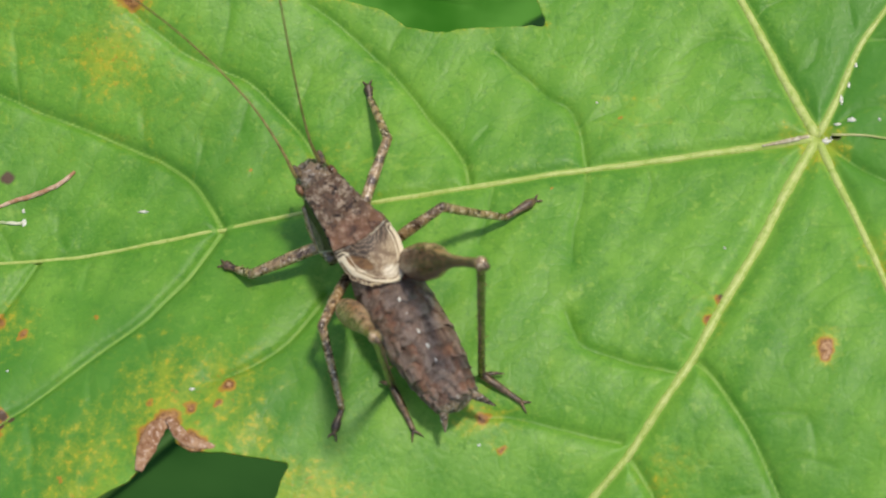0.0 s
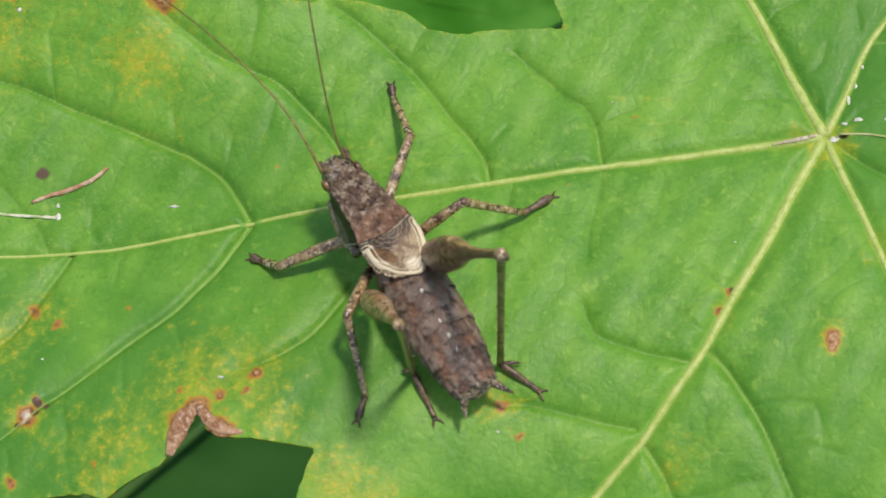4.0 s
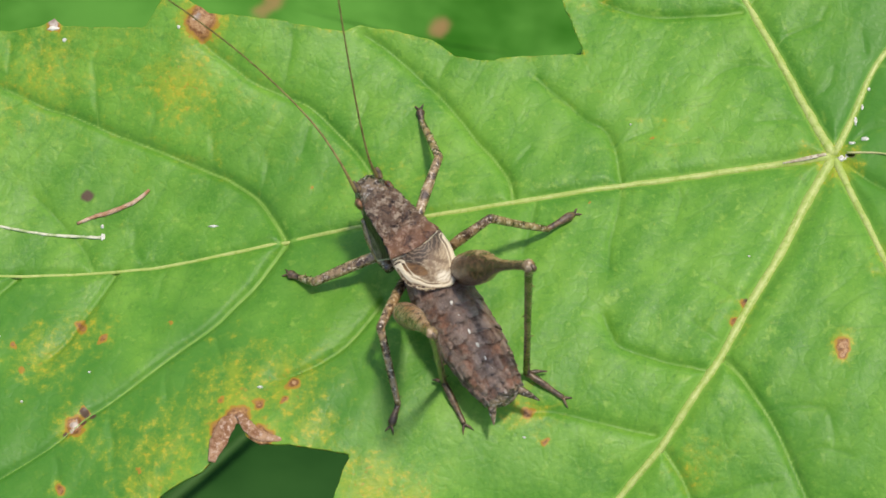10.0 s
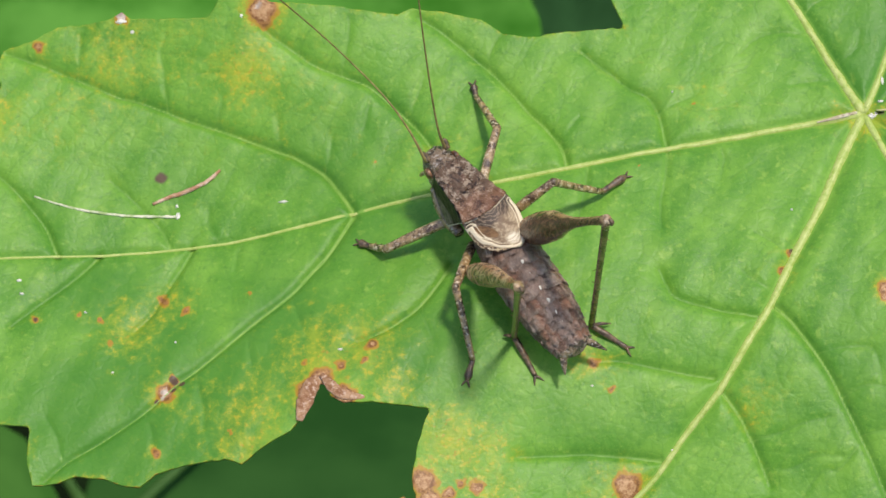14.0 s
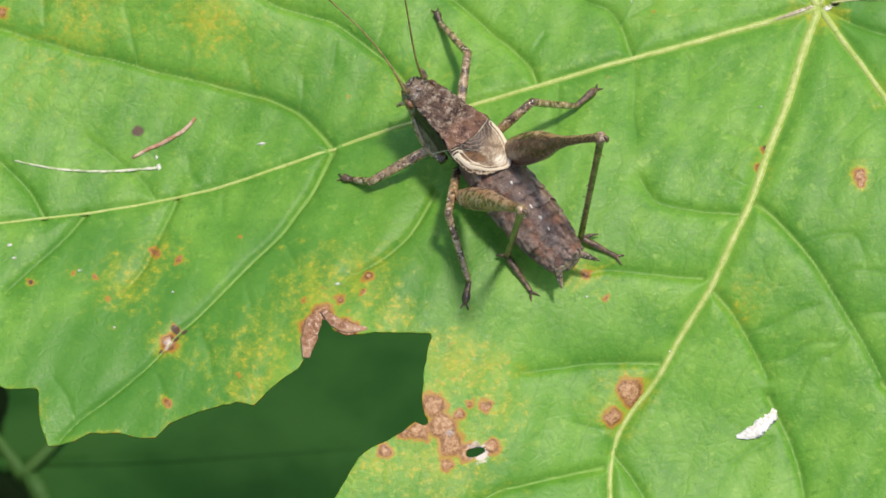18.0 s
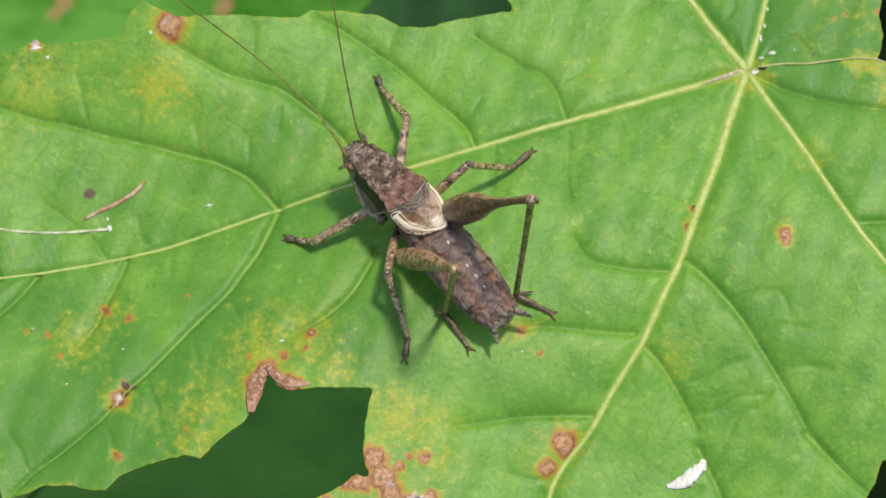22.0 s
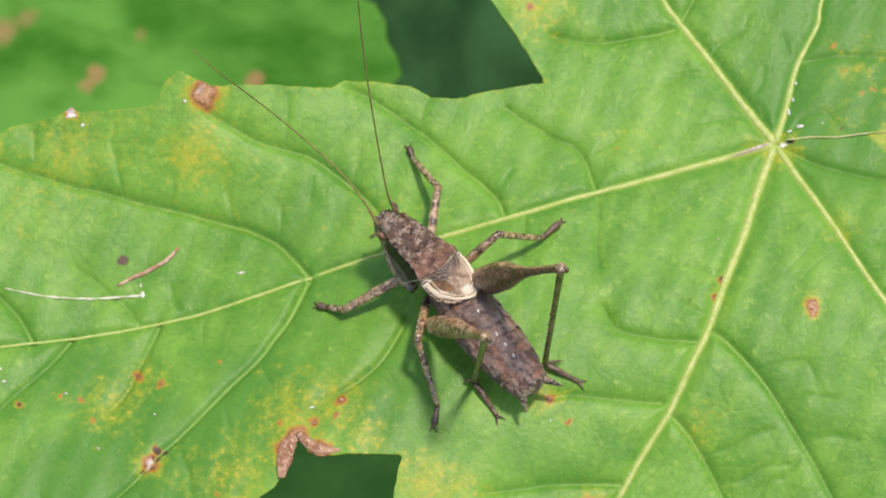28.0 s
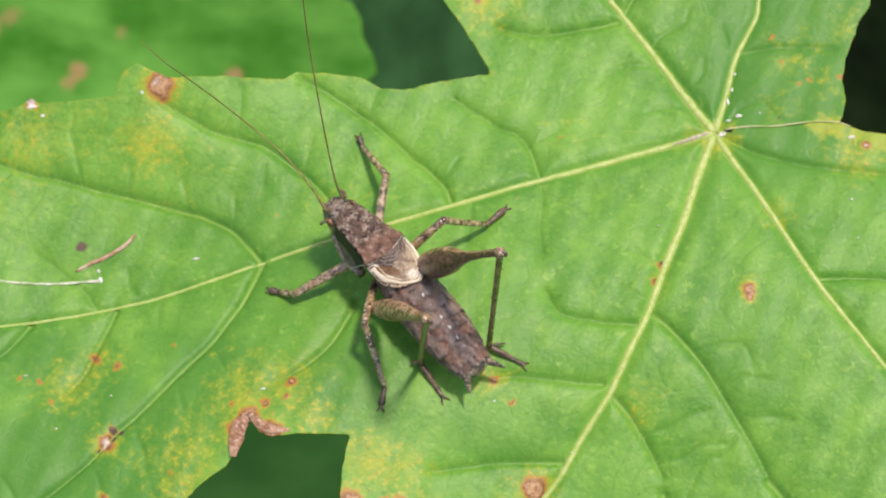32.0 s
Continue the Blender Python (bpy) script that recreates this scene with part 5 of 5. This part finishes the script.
def build_wings(cricket):
    """Two short rounded wings, the left one over the right; the colour zones follow their veins."""
    xs, ss = [p[0] for p in WING_END], [p[1] for p in WING_END]
    edge = spline(WING_END, 6)
    for side, a, b, lift in ((1, 0.30, 2.57, 0.0), (-1, -1.335, 0.62, 0.07)):
        rows = []
        zones = {key: [] for key in ("cream", "window", "fringe", "shade", "wave", "bright")}
        nu, nv = 46, 60
        for lat in np.linspace(a, b, nu):
            end = float(np.interp(lat, xs, ss))
            ring = []
            for v in np.linspace(0, 1, nv):
                s = 5.6 + (end - 5.6) * v
                d = float(np.min(np.hypot(edge[:, 0] - lat, edge[:, 1] - s)))
                fringe = 0.34 * math.exp(-(((lat + 0.55) / 0.75) ** 2)) if side < 0 else 0.0
                cream = math.exp(-(((d - fringe - 0.10) / 0.10) ** 2)) + 0.7 * math.exp(-(((d - fringe - 0.36) / 0.045) ** 2))
                along, off = (s - 7.35) * 0.81 + (lat + 0.28) * 0.58, (s - 7.35) * -0.58 + (lat + 0.28) * 0.81
                window = math.exp(-(((along / 0.95) ** 2 + (off / 0.36) ** 2) ** 2)) if side < 0 else 0.0
                frame_line = math.exp(-((((along / 0.98) ** 2 + (off / 0.41) ** 2) ** 0.5 - 1.15) / 0.12) ** 2) if side < 0 else 0.0
                zones["cream"].append(min(1.0, cream + 0.55 * frame_line))
                zones["window"].append(window)
                zones["fringe"].append(1.0 if side < 0 and d < fringe - 0.02 else 0.0)
                zones["shade"].append(max(0.0, 1.30 - 0.72 * (s - 6.0) - 0.25 * abs(lat - 0.5) + 0.8 * math.exp(-(((lat + 0.05) / 0.55) ** 2) - ((s - 6.7) / 0.55) ** 2)))
                zones["wave"].append(math.hypot(lat - 0.75, 0.9 * (s - 5.9)))
                zones["bright"].append(math.exp(-(((lat - 1.05) / 0.62) ** 2) - (((s - 8.85) / 0.50) ** 2)))
                crest = 0.07 * min(1.0, cream) - 0.10 * window
                ring.append(straight(s, lat, wing_z(s, lat) + lift + crest))
            rows.append(ring)
        verts = [p for r in rows for p in r]
        faces = [[i * nv + k, i * nv + k + 1, (i + 1) * nv + k + 1, (i + 1) * nv + k] for i in range(nu - 1) for k in range(nv - 1)]
        wing = mesh_object("forewing", verts, faces, WING, cricket, "short cream wing with brown veining", CRICKET_AT, attrs=zones)
        thick = wing.modifiers.new("thickness", "SOLIDIFY")
        thick.thickness, thick.offset = 0.00012, 0
        rim = [p for p in WING_END if (p[0] > 0.5) == (side > 0) or abs(p[0] - 0.7) < 0.05]
        inset = 0.94 if side < 0 else 0.985
        tube("wing_margin", [straight(6.0 + (s - 6.0) * inset, 0.55 + (lat - 0.55) * inset, wing_z(s, lat) + lift + 0.03) for lat, s in rim], [0.08, 0.12, 0.13, 0.12, 0.08], CREAM, wing, "thick cream wing margin", steps=4, flat=0.6, rough=0.05, origin=CRICKET_AT)


def build_abdomen(cricket):
    cuts = [6.6, 8.4, 9.5, 10.6, 11.7, 12.8, 13.8, 14.7, 15.5, 16.2, 16.75]
    for k, (a, b) in enumerate(zip(cuts, cuts[1:])):
        rings, plate, hind, keels, tones = [], [], [], [], []
        share = np.random.default_rng(70 + k).uniform(0.1, 1.0, 40)
        for f in np.linspace(0, 1, 12):
            s = a + (b - a + 0.24) * f
            half, low, high = profile(s, ABDOMEN)
            grow = 0.05 * f**2 - 0.07 * (1 - f) ** 2
            ring = []
            for i, q in enumerate(oval(s, half + grow, low + 0.2, high + grow, 90)):
                u = (2 * math.pi * i / 90 - math.pi / 2) / 0.48 + 0.5 * (k % 2)
                u += 0.16 * math.sin(3.1 * u + 1.9 * k) + 0.10 * math.sin(5.7 * u + 4.1 * k)
                scale = 1.0 - 2 * abs((u % 1.0) - 0.5)
                tone = share[int(math.floor(u)) % 40]
                lozenge = (0.25 + 0.75 * tone) * scale * (0.35 + 0.65 * f)
                notch = 0.34 * f * (scale - 0.5) + 0.10 * f * (tone - 0.5)
                crest = 0.12 * f * math.exp(-(((u - 0.5 * (k % 2)) / 0.5) ** 2))
                ring.append((q[0] + ALONG[0] * notch, q[1] + ALONG[1] * notch, q[2] + 0.10 * f * scale * (0.4 + tone) + crest))
                plate.append(lozenge)
                hind.append(f)
                tones.append(tone)
                keels.append(math.exp(-(((u - 0.5 * (k % 2)) / 0.8) ** 2)) if q[2] > 0.5 * (low + high) else 0.0)
            rings.append(ring)
        loft("tergite", rings, TERGITE, cricket, seed=30 + k, rough=0.03, attrs={"plate": plate, "hind": hind, "keel": keels, "tone": tones})
        # highlights of the glossy keel, put on as small cream flecks
        if 2 <= k <= 7:
            _, _, high = profile(b, ABDOMEN)
            tube("painted_glint", [body(b - 0.25, 0.12, high + 0.10), body(b - 0.05, 0.15, high + 0.13), body(b + 0.15, 0.1, high + 0.12)], [0.03, 0.06 + 0.03 * (k % 3), 0.03], CHALK_AND_GLINT, cricket, "small cream glint painted on the back", sides=6, steps=2, flat=0.5, origin=CRICKET_AT)
    half, low, high = profile(16.9, ABDOMEN)
    rings = [oval(s, half * w, low + 0.3 + (1 - w) * 0.5, high - (1 - w) * 1.0, 20) for s, w in ((16.7, 1.05), (17.1, 0.9), (17.4, 0.6), (17.55, 0.25))]
    loft("tail_plate", rings, CUTICLE, cricket, seed=50, rough=0.03)
    for side, tip in ((-1, (0.4, -12.7, 2.6)), (1, (3.5, -11.1, 2.6))):
        root = body(16.8, side * 0.85, 3.2)
        mid = tuple(0.5 * (np.array(root) + tip) + np.array((0, 0, 0.1)))
        tube("cercus", [root, mid, tip], [0.36, 0.26, 0.05], CUTICLE, cricket, "pointed brown tail feeler", rough=0.06, origin=CRICKET_AT)
    rings = [oval(s, w, a, b, 16) for s, w, a, b in ((2.5, 0.9, 1.3, 3.0), (8.0, 1.3, 1.2, 3.0), (13.0, 1.5, 1.3, 3.0), (16.5, 0.8, 1.9, 3.0))]
    loft("belly", rings, JOINT, cricket, "pale underside", seed=51, rough=0.02)


def foot(x, y, lift=0.16):
    return (x, y, leaf_top(x, y) + lift)


def walking_leg(cricket, name, root, knee, ankle, toe, thick):
    femur = tube("femur", [root, tuple(0.5 * (np.array(root) + knee) + np.array((0, 0, 0.12))), knee], [thick * 0.9, thick * 0.88, thick * 0.72], LEG, cricket, name + " thigh, mottled brown and cream", rough=0.05, sides=12, origin=CRICKET_AT)
    tube("knee", [tuple(np.array(knee) + 0.25 * (np.array(root) - knee) / np.linalg.norm(np.array(root) - knee)), knee, tuple(np.array(knee) + 0.25 * (np.array(ankle) - knee) / np.linalg.norm(np.array(ankle) - knee))], [thick * 0.64, thick * 0.74, thick * 0.58], SHIN, femur, origin=CRICKET_AT)
    mid = 0.55 * np.array(knee) + 0.45 * np.array(ankle) + np.array((0, 0, -0.1))
    tibia = tube("tibia", [knee, tuple(mid), ankle], [thick * 0.72, thick * 0.66, thick * 0.55], LEG, cricket, name + " shin, banded brown and cream", rough=0.06, sides=10, origin=CRICKET_AT)
    rng = np.random.default_rng(int(abs(root[0]) * 100))
    for f in (0.3, 0.5, 0.7, 0.88):
        p = np.array(knee) * (1 - f) + np.array(ankle) * f
        d = rng.uniform(-1, 1, 3)
        d[2] = abs(d[2]) * 0.4
        tube("spine", [tuple(p), tuple(p + 0.45 * d / np.linalg.norm(d) + np.array((0, 0, -0.1)))], [0.06, 0.015], SHIN, tibia, sides=5, steps=2, origin=CRICKET_AT)
    tarsus = tube("tarsus", [ankle, tuple(0.6 * np.array(ankle) + 0.4 * np.array(toe) + np.array((0, 0, 0.05))), tuple(0.2 * np.array(ankle) + 0.8 * np.array(toe) + np.array((0, 0, 0.06))), toe], [thick * 0.5, thick * 0.52, thick * 0.78, thick * 0.35], TARSUS, cricket, name + " foot, dark brown", rough=0.08, origin=CRICKET_AT)
    way = (np.array(toe) - ankle) / np.linalg.norm(np.array(toe) - ankle)
    off = np.cross(way, (0, 0, 1.0))
    for k in (-1, 1):
        tube("claw", [toe, tuple(np.array(toe) + 0.3 * way + 0.22 * k * off), tuple(np.array(toe) + 0.5 * way + 0.3 * k * off - np.array((0, 0, 0.12)))], [0.10, 0.07, 0.02], TARSUS, tarsus, sides=6, steps=3, origin=CRICKET_AT)


def hind_leg(cricket, name, root, knee, ankle, toe, spur, girth, taper, stripe):
    a, b = np.array(root), np.array(knee)
    bow = np.array((0, 0, 0.5))
    pts = [tuple(a + (b - a) * f + bow * math.sin(math.pi * f)) for f in (0, 0.12, 0.25, 0.38, 0.5, 0.62, 0.78, 0.92, 1)]
    v, f = tube_data(pts, [girth * r for r in taper], 20, 5, 0.02)
    course = spline(pts, 5)
    facing = np.array(stripe[:3]) / np.linalg.norm(stripe[:3])
    dark = []
    for n, q in enumerate(v):
        out = np.array(q) - course[n // 20]
        where = n // 20 / (len(course) - 1)
        dark.append((stripe[3] + 0.75 * float(out @ facing) / (np.linalg.norm(out) + 1e-9)) * min(1.0, 0.25 + 3 * where) - 0.8 * max(0.0, where - 0.62))
    femur = mesh_object("hind_femur", v, f, THIGH, cricket, name + " thick golden brown jumping thigh", CRICKET_AT, attrs={"stripe": dark})
    tube("knee", [tuple(b + 0.06 * (a - b)), tuple(b + np.array((0, 0, 0.1))), tuple(b + 0.05 * (np.array(ankle) - b))], [0.34, 0.39, 0.27], LEG, femur, "pale mottled knee", rough=0.06, origin=CRICKET_AT)
    c = np.array(ankle)
    side = np.array((b[0] - a[0], b[1] - a[1], 0.0)) / math.hypot(b[0] - a[0], b[1] - a[1])
    tube("knee_cap", [tuple(b + 0.30 * side + np.array((-0.1, 0.16, 0.30))), tuple(b + 0.40 * side + np.array((0.05, 0.02, 0.16))), tuple(b + 0.38 * side + np.array((0.02, -0.10, -0.15)))], [0.10, 0.17, 0.10], TARSUS, femur, "dark outer cap of the knee", sides=8, rough=0.03, origin=CRICKET_AT)
    tibia = tube("hind_tibia", [knee, tuple(b + (c - b) * 0.3), tuple(b + (c - b) * 0.65), ankle], [0.29, 0.25, 0.23, 0.25], SHIN, cricket, name + " long dark olive shin", rough=0.03, sides=10, origin=CRICKET_AT)
    tube("shin_patch", [tuple(b + (c - b) * q) for q in (0.015, 0.045, 0.085)], [0.22, 0.30, 0.24], LEG, tibia, "cream patch below the knee", sides=10, rough=0.04, origin=CRICKET_AT)
    rng = np.random.default_rng(9)
    for f in np.linspace(0.15, 0.95, 12):
        p = b + (c - b) * f
        d = np.array((rng.uniform(-1, 1), rng.uniform(-1, 1), -0.6))
        tube("spine", [tuple(p), tuple(p + 0.55 * d / np.linalg.norm(d))], [0.07, 0.015], SHIN, tibia, sides=5, steps=2, origin=CRICKET_AT)
    tube("spur", [ankle, tuple(0.5 * (c + spur) + np.array((0, 0, 0.15))), spur], [0.16, 0.14, 0.04], TARSUS, tibia, "dark shin spur", origin=CRICKET_AT)
    t = np.array(toe)
    tarsus = tube("hind_tarsus", [ankle, tuple(c + (t - c) * 0.35 + np.array((0, 0, 0.12))), tuple(c + (t - c) * 0.7), toe], [0.24, 0.25, 0.19, 0.17], TARSUS, cricket, name + " dark brown foot", rough=0.1, origin=CRICKET_AT)
    way = (t - c) / np.linalg.norm(t - c)
    off = np.cross(way, (0, 0, 1.0))
    for k in (-1, 1):
        tube("claw", [toe, tuple(t + 0.35 * way + 0.25 * k * off), tuple(t + 0.65 * way + 0.4 * k * off - np.array((0, 0, 0.1)))], [0.12, 0.08, 0.02], TARSUS, tarsus, sides=6, steps=3, origin=CRICKET_AT)


ANTENNA_LEFT = [(-8.4, 2.7, 7.0), (-9.3, 4.4, 8.9), (-10.7, 6.4, 10.5), (-12.8, 8.4, 12.8), (-14.9, 9.6, 16.5), (-16.9, 10.0, 21.5), (-18.1, 9.9, 25.3), (-19.4, 10.6, 28.2)]
ANTENNA_RIGHT = [(-7.0, 3.8, 6.5), (-7.3, 4.5, 9.0), (-7.4, 6.1, 13.5), (-7.4, 8.5, 19.0), (-7.3, 10.7, 24.2), (-7.1, 12.2, 28.5), (-6.8, 14.0, 34.0), (-6.2, 16.5, 40.0)]


def build_cricket():
    cricket = tagged(empty("bush_cricket", CRICKET_AT), "dark brown bush-cricket with short cream wings resting on the leaf", "cricket")
    build_head(cricket)
    build_pronotum(cricket)
    build_wings(cricket)
    build_abdomen(cricket)
    walking_leg(cricket, "front", hip(3.4, 1.2, 3.4), (-3.3, 6.7, 2.5), foot(-4.85, 10.6, 0.25), foot(-5.0, 11.5), 0.42)
    walking_leg(cricket, "front", hip(3.9, -1.2, 3.2), (-12.0, -1.6, 1.3), foot(-13.3, -0.8, 0.3), foot(-14.1, -0.4), 0.45)
    walking_leg(cricket, "middle", hip(6.2, 1.4, 3.6), (0.6, 0.7, 6.2), foot(4.0, 1.7, 0.7), foot(5.8, 3.0), 0.42)
    walking_leg(cricket, "middle", hip(6.4, -1.4, 3.4), (-6.9, -6.5, 5.6), foot(-6.2, -10.7, 0.35), foot(-6.7, -12.1), 0.40)
    hind_leg(cricket, "hind", hip(8.1, 2.1, 4.4), (4.3, -7.1, 18.5), foot(2.5, -8.7, 0.5), foot(4.9, -10.3), np.array(foot(3.9, -8.6, 0.4)), 0.96, (0.85, 1.12, 1.25, 1.12, 0.70, 0.42, 0.32, 0.33, 0.44), (-0.86, -0.42, 0.25, 0.28))
    hind_leg(cricket, "hind", hip(8.4, -2.6, 4.2), (-2.0, -11.0, 17.4), foot(-3.1, -9.2, 0.5), foot(-1.8, -12.0), np.array(foot(-3.9, -9.0, 0.4)), 0.72, (0.80, 1.05, 1.16, 1.16, 1.02, 0.80, 0.58, 0.42, 0.50), (-0.85, -0.45, 0.02, -0.30))
    feelers = []
    for pts in (ANTENNA_LEFT, ANTENNA_RIGHT):
        feelers.append(tube("antenna", pts, [0.125, 0.078, 0.064, 0.058, 0.055, 0.050, 0.042, 0.03], FEELER, cricket, "long thread-like brown antenna", sides=8, steps=8, origin=pts[0]))
    return cricket, feelers


CRICKET, FEELERS = build_cricket()


# ---- what lies below: lower leaves, forked veins built as a stalk, and the ground ----
def lower_leaf(centre, turn, size, tilt, material, vein_material, label, spots):
    """A broad lobed leaf seen from above; centre in millimetres, size: its half length and half width."""
    rusty = bool(spots)
    leaf = tagged(new("lower_leaf"), label, "leaf", "lower leaves")
    leaf.empty_display_size = 0.01
    leaf.matrix_basis = pose(*[c * MM for c in centre], tilt[0], tilt[1], turn)
    ORIGINS[leaf] = (0, 0, 0)
    pts = []
    for ang in np.arange(0, 360, 3.0):
        a = math.radians(ang)
        r = 1 + 0.05 * math.sin(5 * a + 1) + 0.03 * math.sin(13 * a) + 0.02 * math.sin(31 * a)
        pts.append((size[0] * r * math.cos(a), size[1] * r * math.sin(a)))
    veins = [(0.8, 0.3, [(-0.95 * size[0], 0.0), (-0.2 * size[0], 0.05 * size[1]), (0.93 * size[0], 0.0)])]
    for k in range(5):
        for side in (-1, 1):
            x = size[0] * (-0.75 + 0.3 * k)
            veins.append((0.5, 0.2, [(x, 0.02 * size[1]), (x + 0.2 * size[0], side * 0.35 * size[1]), (x + 0.3 * size[0], side * 0.6 * size[1])]))
    shape = lambda u, v: 2.2 * np.sin(u * 0.09 + 1) * np.cos(v * 0.08)
    verts, faces, x, y, pale = blade_data(np.array(pts), size[0] / 55, shape, [], (), 0.3)
    fast_mesh("blade", verts, faces, material, {"vein": pale, "brown": patches(x, y, spots)}, leaf)
    for wide, narrow, course in veins[:1]:
        path = spline(course, 5)
        z = shape(path[:, 0], path[:, 1])
        tube("vein", [(q[0], q[1], h - 0.35) for q, h in zip(path, z)], [wide, narrow], vein_material, leaf, steps=1, sides=8)
    foot_at = leaf.matrix_basis.inverted() @ Vector(((centre[0] - 60) * MM, (centre[1] - 60) * MM, -0.8))
    end = tuple(v / MM for v in foot_at)
    root = (-0.93 * size[0], 0.0, -0.8)
    tube("petiole", [root, (root[0] - 12, -4, -12), (0.6 * root[0] + 0.4 * end[0] - 10, 0.6 * root[1] + 0.4 * end[1], 0.6 * root[2] + 0.4 * end[2]), end], [1.0, 1.1, 1.6, 2.6], vein_material, leaf, "leaf stalk")
    return leaf


lower_leaf((-63.5, 91, -152), -14, (57, 44), (4, -3), FAR_LIGHT, FAR_LIGHT, "light green maple leaf lower down, with rusty blotches", [(10.9, 5.8, 2.6, 0.75), (14, 8, 2.0, 0.7), (23.1, 1.2, 1.6, 0.85), (22.0, -0.6, 1.3, 0.8), (43, 1.9, 1.5, 0.95), (28.1, 7.0, 1.6, 0.6)])
# the next three leaves carry painted shade in their green
lower_leaf((-88.9, 20.7, -150), -70, (45, 25), (2, -2), FAR_MID, FAR_MID, "mid green maple leaf lower down, some shade painted into its colour", [])
lower_leaf((-11, 18, -165), -10, (52, 46), (-3, 2), FAR_DARK, FAR_DARK, "maple leaf below, shade painted into its dark green", [])
lower_leaf((8, 118, -230), 60, (58, 44), (10, -6), FAR_DEEP_SHADE, FAR_DEEP_SHADE, "leaf far below, deep shade painted into its dark green", [])

# the dark leaf's edge and main veins, added as a separate forked stalk
VEIN_AND_STALK = two_tone("green_vein_and_stalk", (0.034, 0.092, 0.015), (0.048, 0.115, 0.020), 0.2, 0.6, 0.2, None, 0.2)
stalk = tagged(empty("forked_leaf_veins", (-59, 23, -162)), "forked edge and veins of the dark lower leaf, built as a stalk", "stalk")
tube("left_vein_and_stem", [(-64.6, 34.0, -162), (-63.3, 31.4, -162), (-59.8, 24.8, -162), (-57, 14, -168), (-60, -40, -300), (-62, -60, -780)], [0.5, 0.7, 1.0, 1.2, 1.9, 2.6], VEIN_AND_STALK, stalk, origin=(-59, 23, -162))
tube("right_vein", [(-59.8, 24.8, -162), (-56.5, 27.0, -161.5), (-52.5, 30.2, -161), (-48.0, 34.0, -161), (-43.0, 38.5, -161)], [0.8, 0.75, 0.65, 0.55, 0.4], VEIN_AND_STALK, stalk, origin=(-59, 23, -162))


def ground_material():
    m = Nodes("floor_with_painted_shade", 0.95, 0.02)
    # near-black tones: the undergrowth's deep shade is painted into the floor colour
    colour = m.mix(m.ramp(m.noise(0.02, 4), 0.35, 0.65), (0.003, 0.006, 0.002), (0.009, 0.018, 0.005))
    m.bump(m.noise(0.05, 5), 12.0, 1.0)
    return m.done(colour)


def build_ground():
    bm = bmesh.new()
    n, wide = 60, 40.0
    rows = []
    for i in range(n + 1):
        row = []
        for j in range(n + 1):
            u, v = 2 * i / n - 1, 2 * j / n - 1
            x, y = wide * u * abs(u) ** 2, wide * v * abs(v) ** 2
            row.append(bm.verts.new((x, y, -0.75 + 0.05 * noise.noise((x * 3, y * 3, 0.3)))))
        rows.append(row)
    for i in range(n):
        for j in range(n):
            bm.faces.new((rows[i][j], rows[i + 1][j], rows[i + 1][j + 1], rows[i][j + 1]))
    me = bpy.data.meshes.new("ground")
    bm.to_mesh(me)
    bm.free()
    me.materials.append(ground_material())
    tagged(new("ground", me), "undergrowth floor of soil and moss, deep shade painted near-black", "ground", kind="structure")


build_ground()


# ---- what moves ----
def motions():
    left, right = FEELERS
    for feeler, rows in (
        (left, [(0.0, 0.6), (3.0, 1.3), (7.5, 1.2), (12.0, 1.5), (15.0, 0.0), (18.0, -1.4), (21.0, -0.1), (24.0, -0.4), (28.0, 0.0), (32.0, 0.5)]),
        (right, [(0.0, 0.0), (3.0, 0.0), (9.0, 0.4), (12.0, 0.9), (15.0, 0.3), (18.0, 0.0), (24.0, 0.0), (28.0, 0.0), (32.0, 0.1)]),
    ):
        place = feeler.location.copy()
        walk(feeler, [(t, Matrix.Translation(place) @ Matrix.Rotation(radians(a), 4, "Z")) for t, a in rows])


motions()
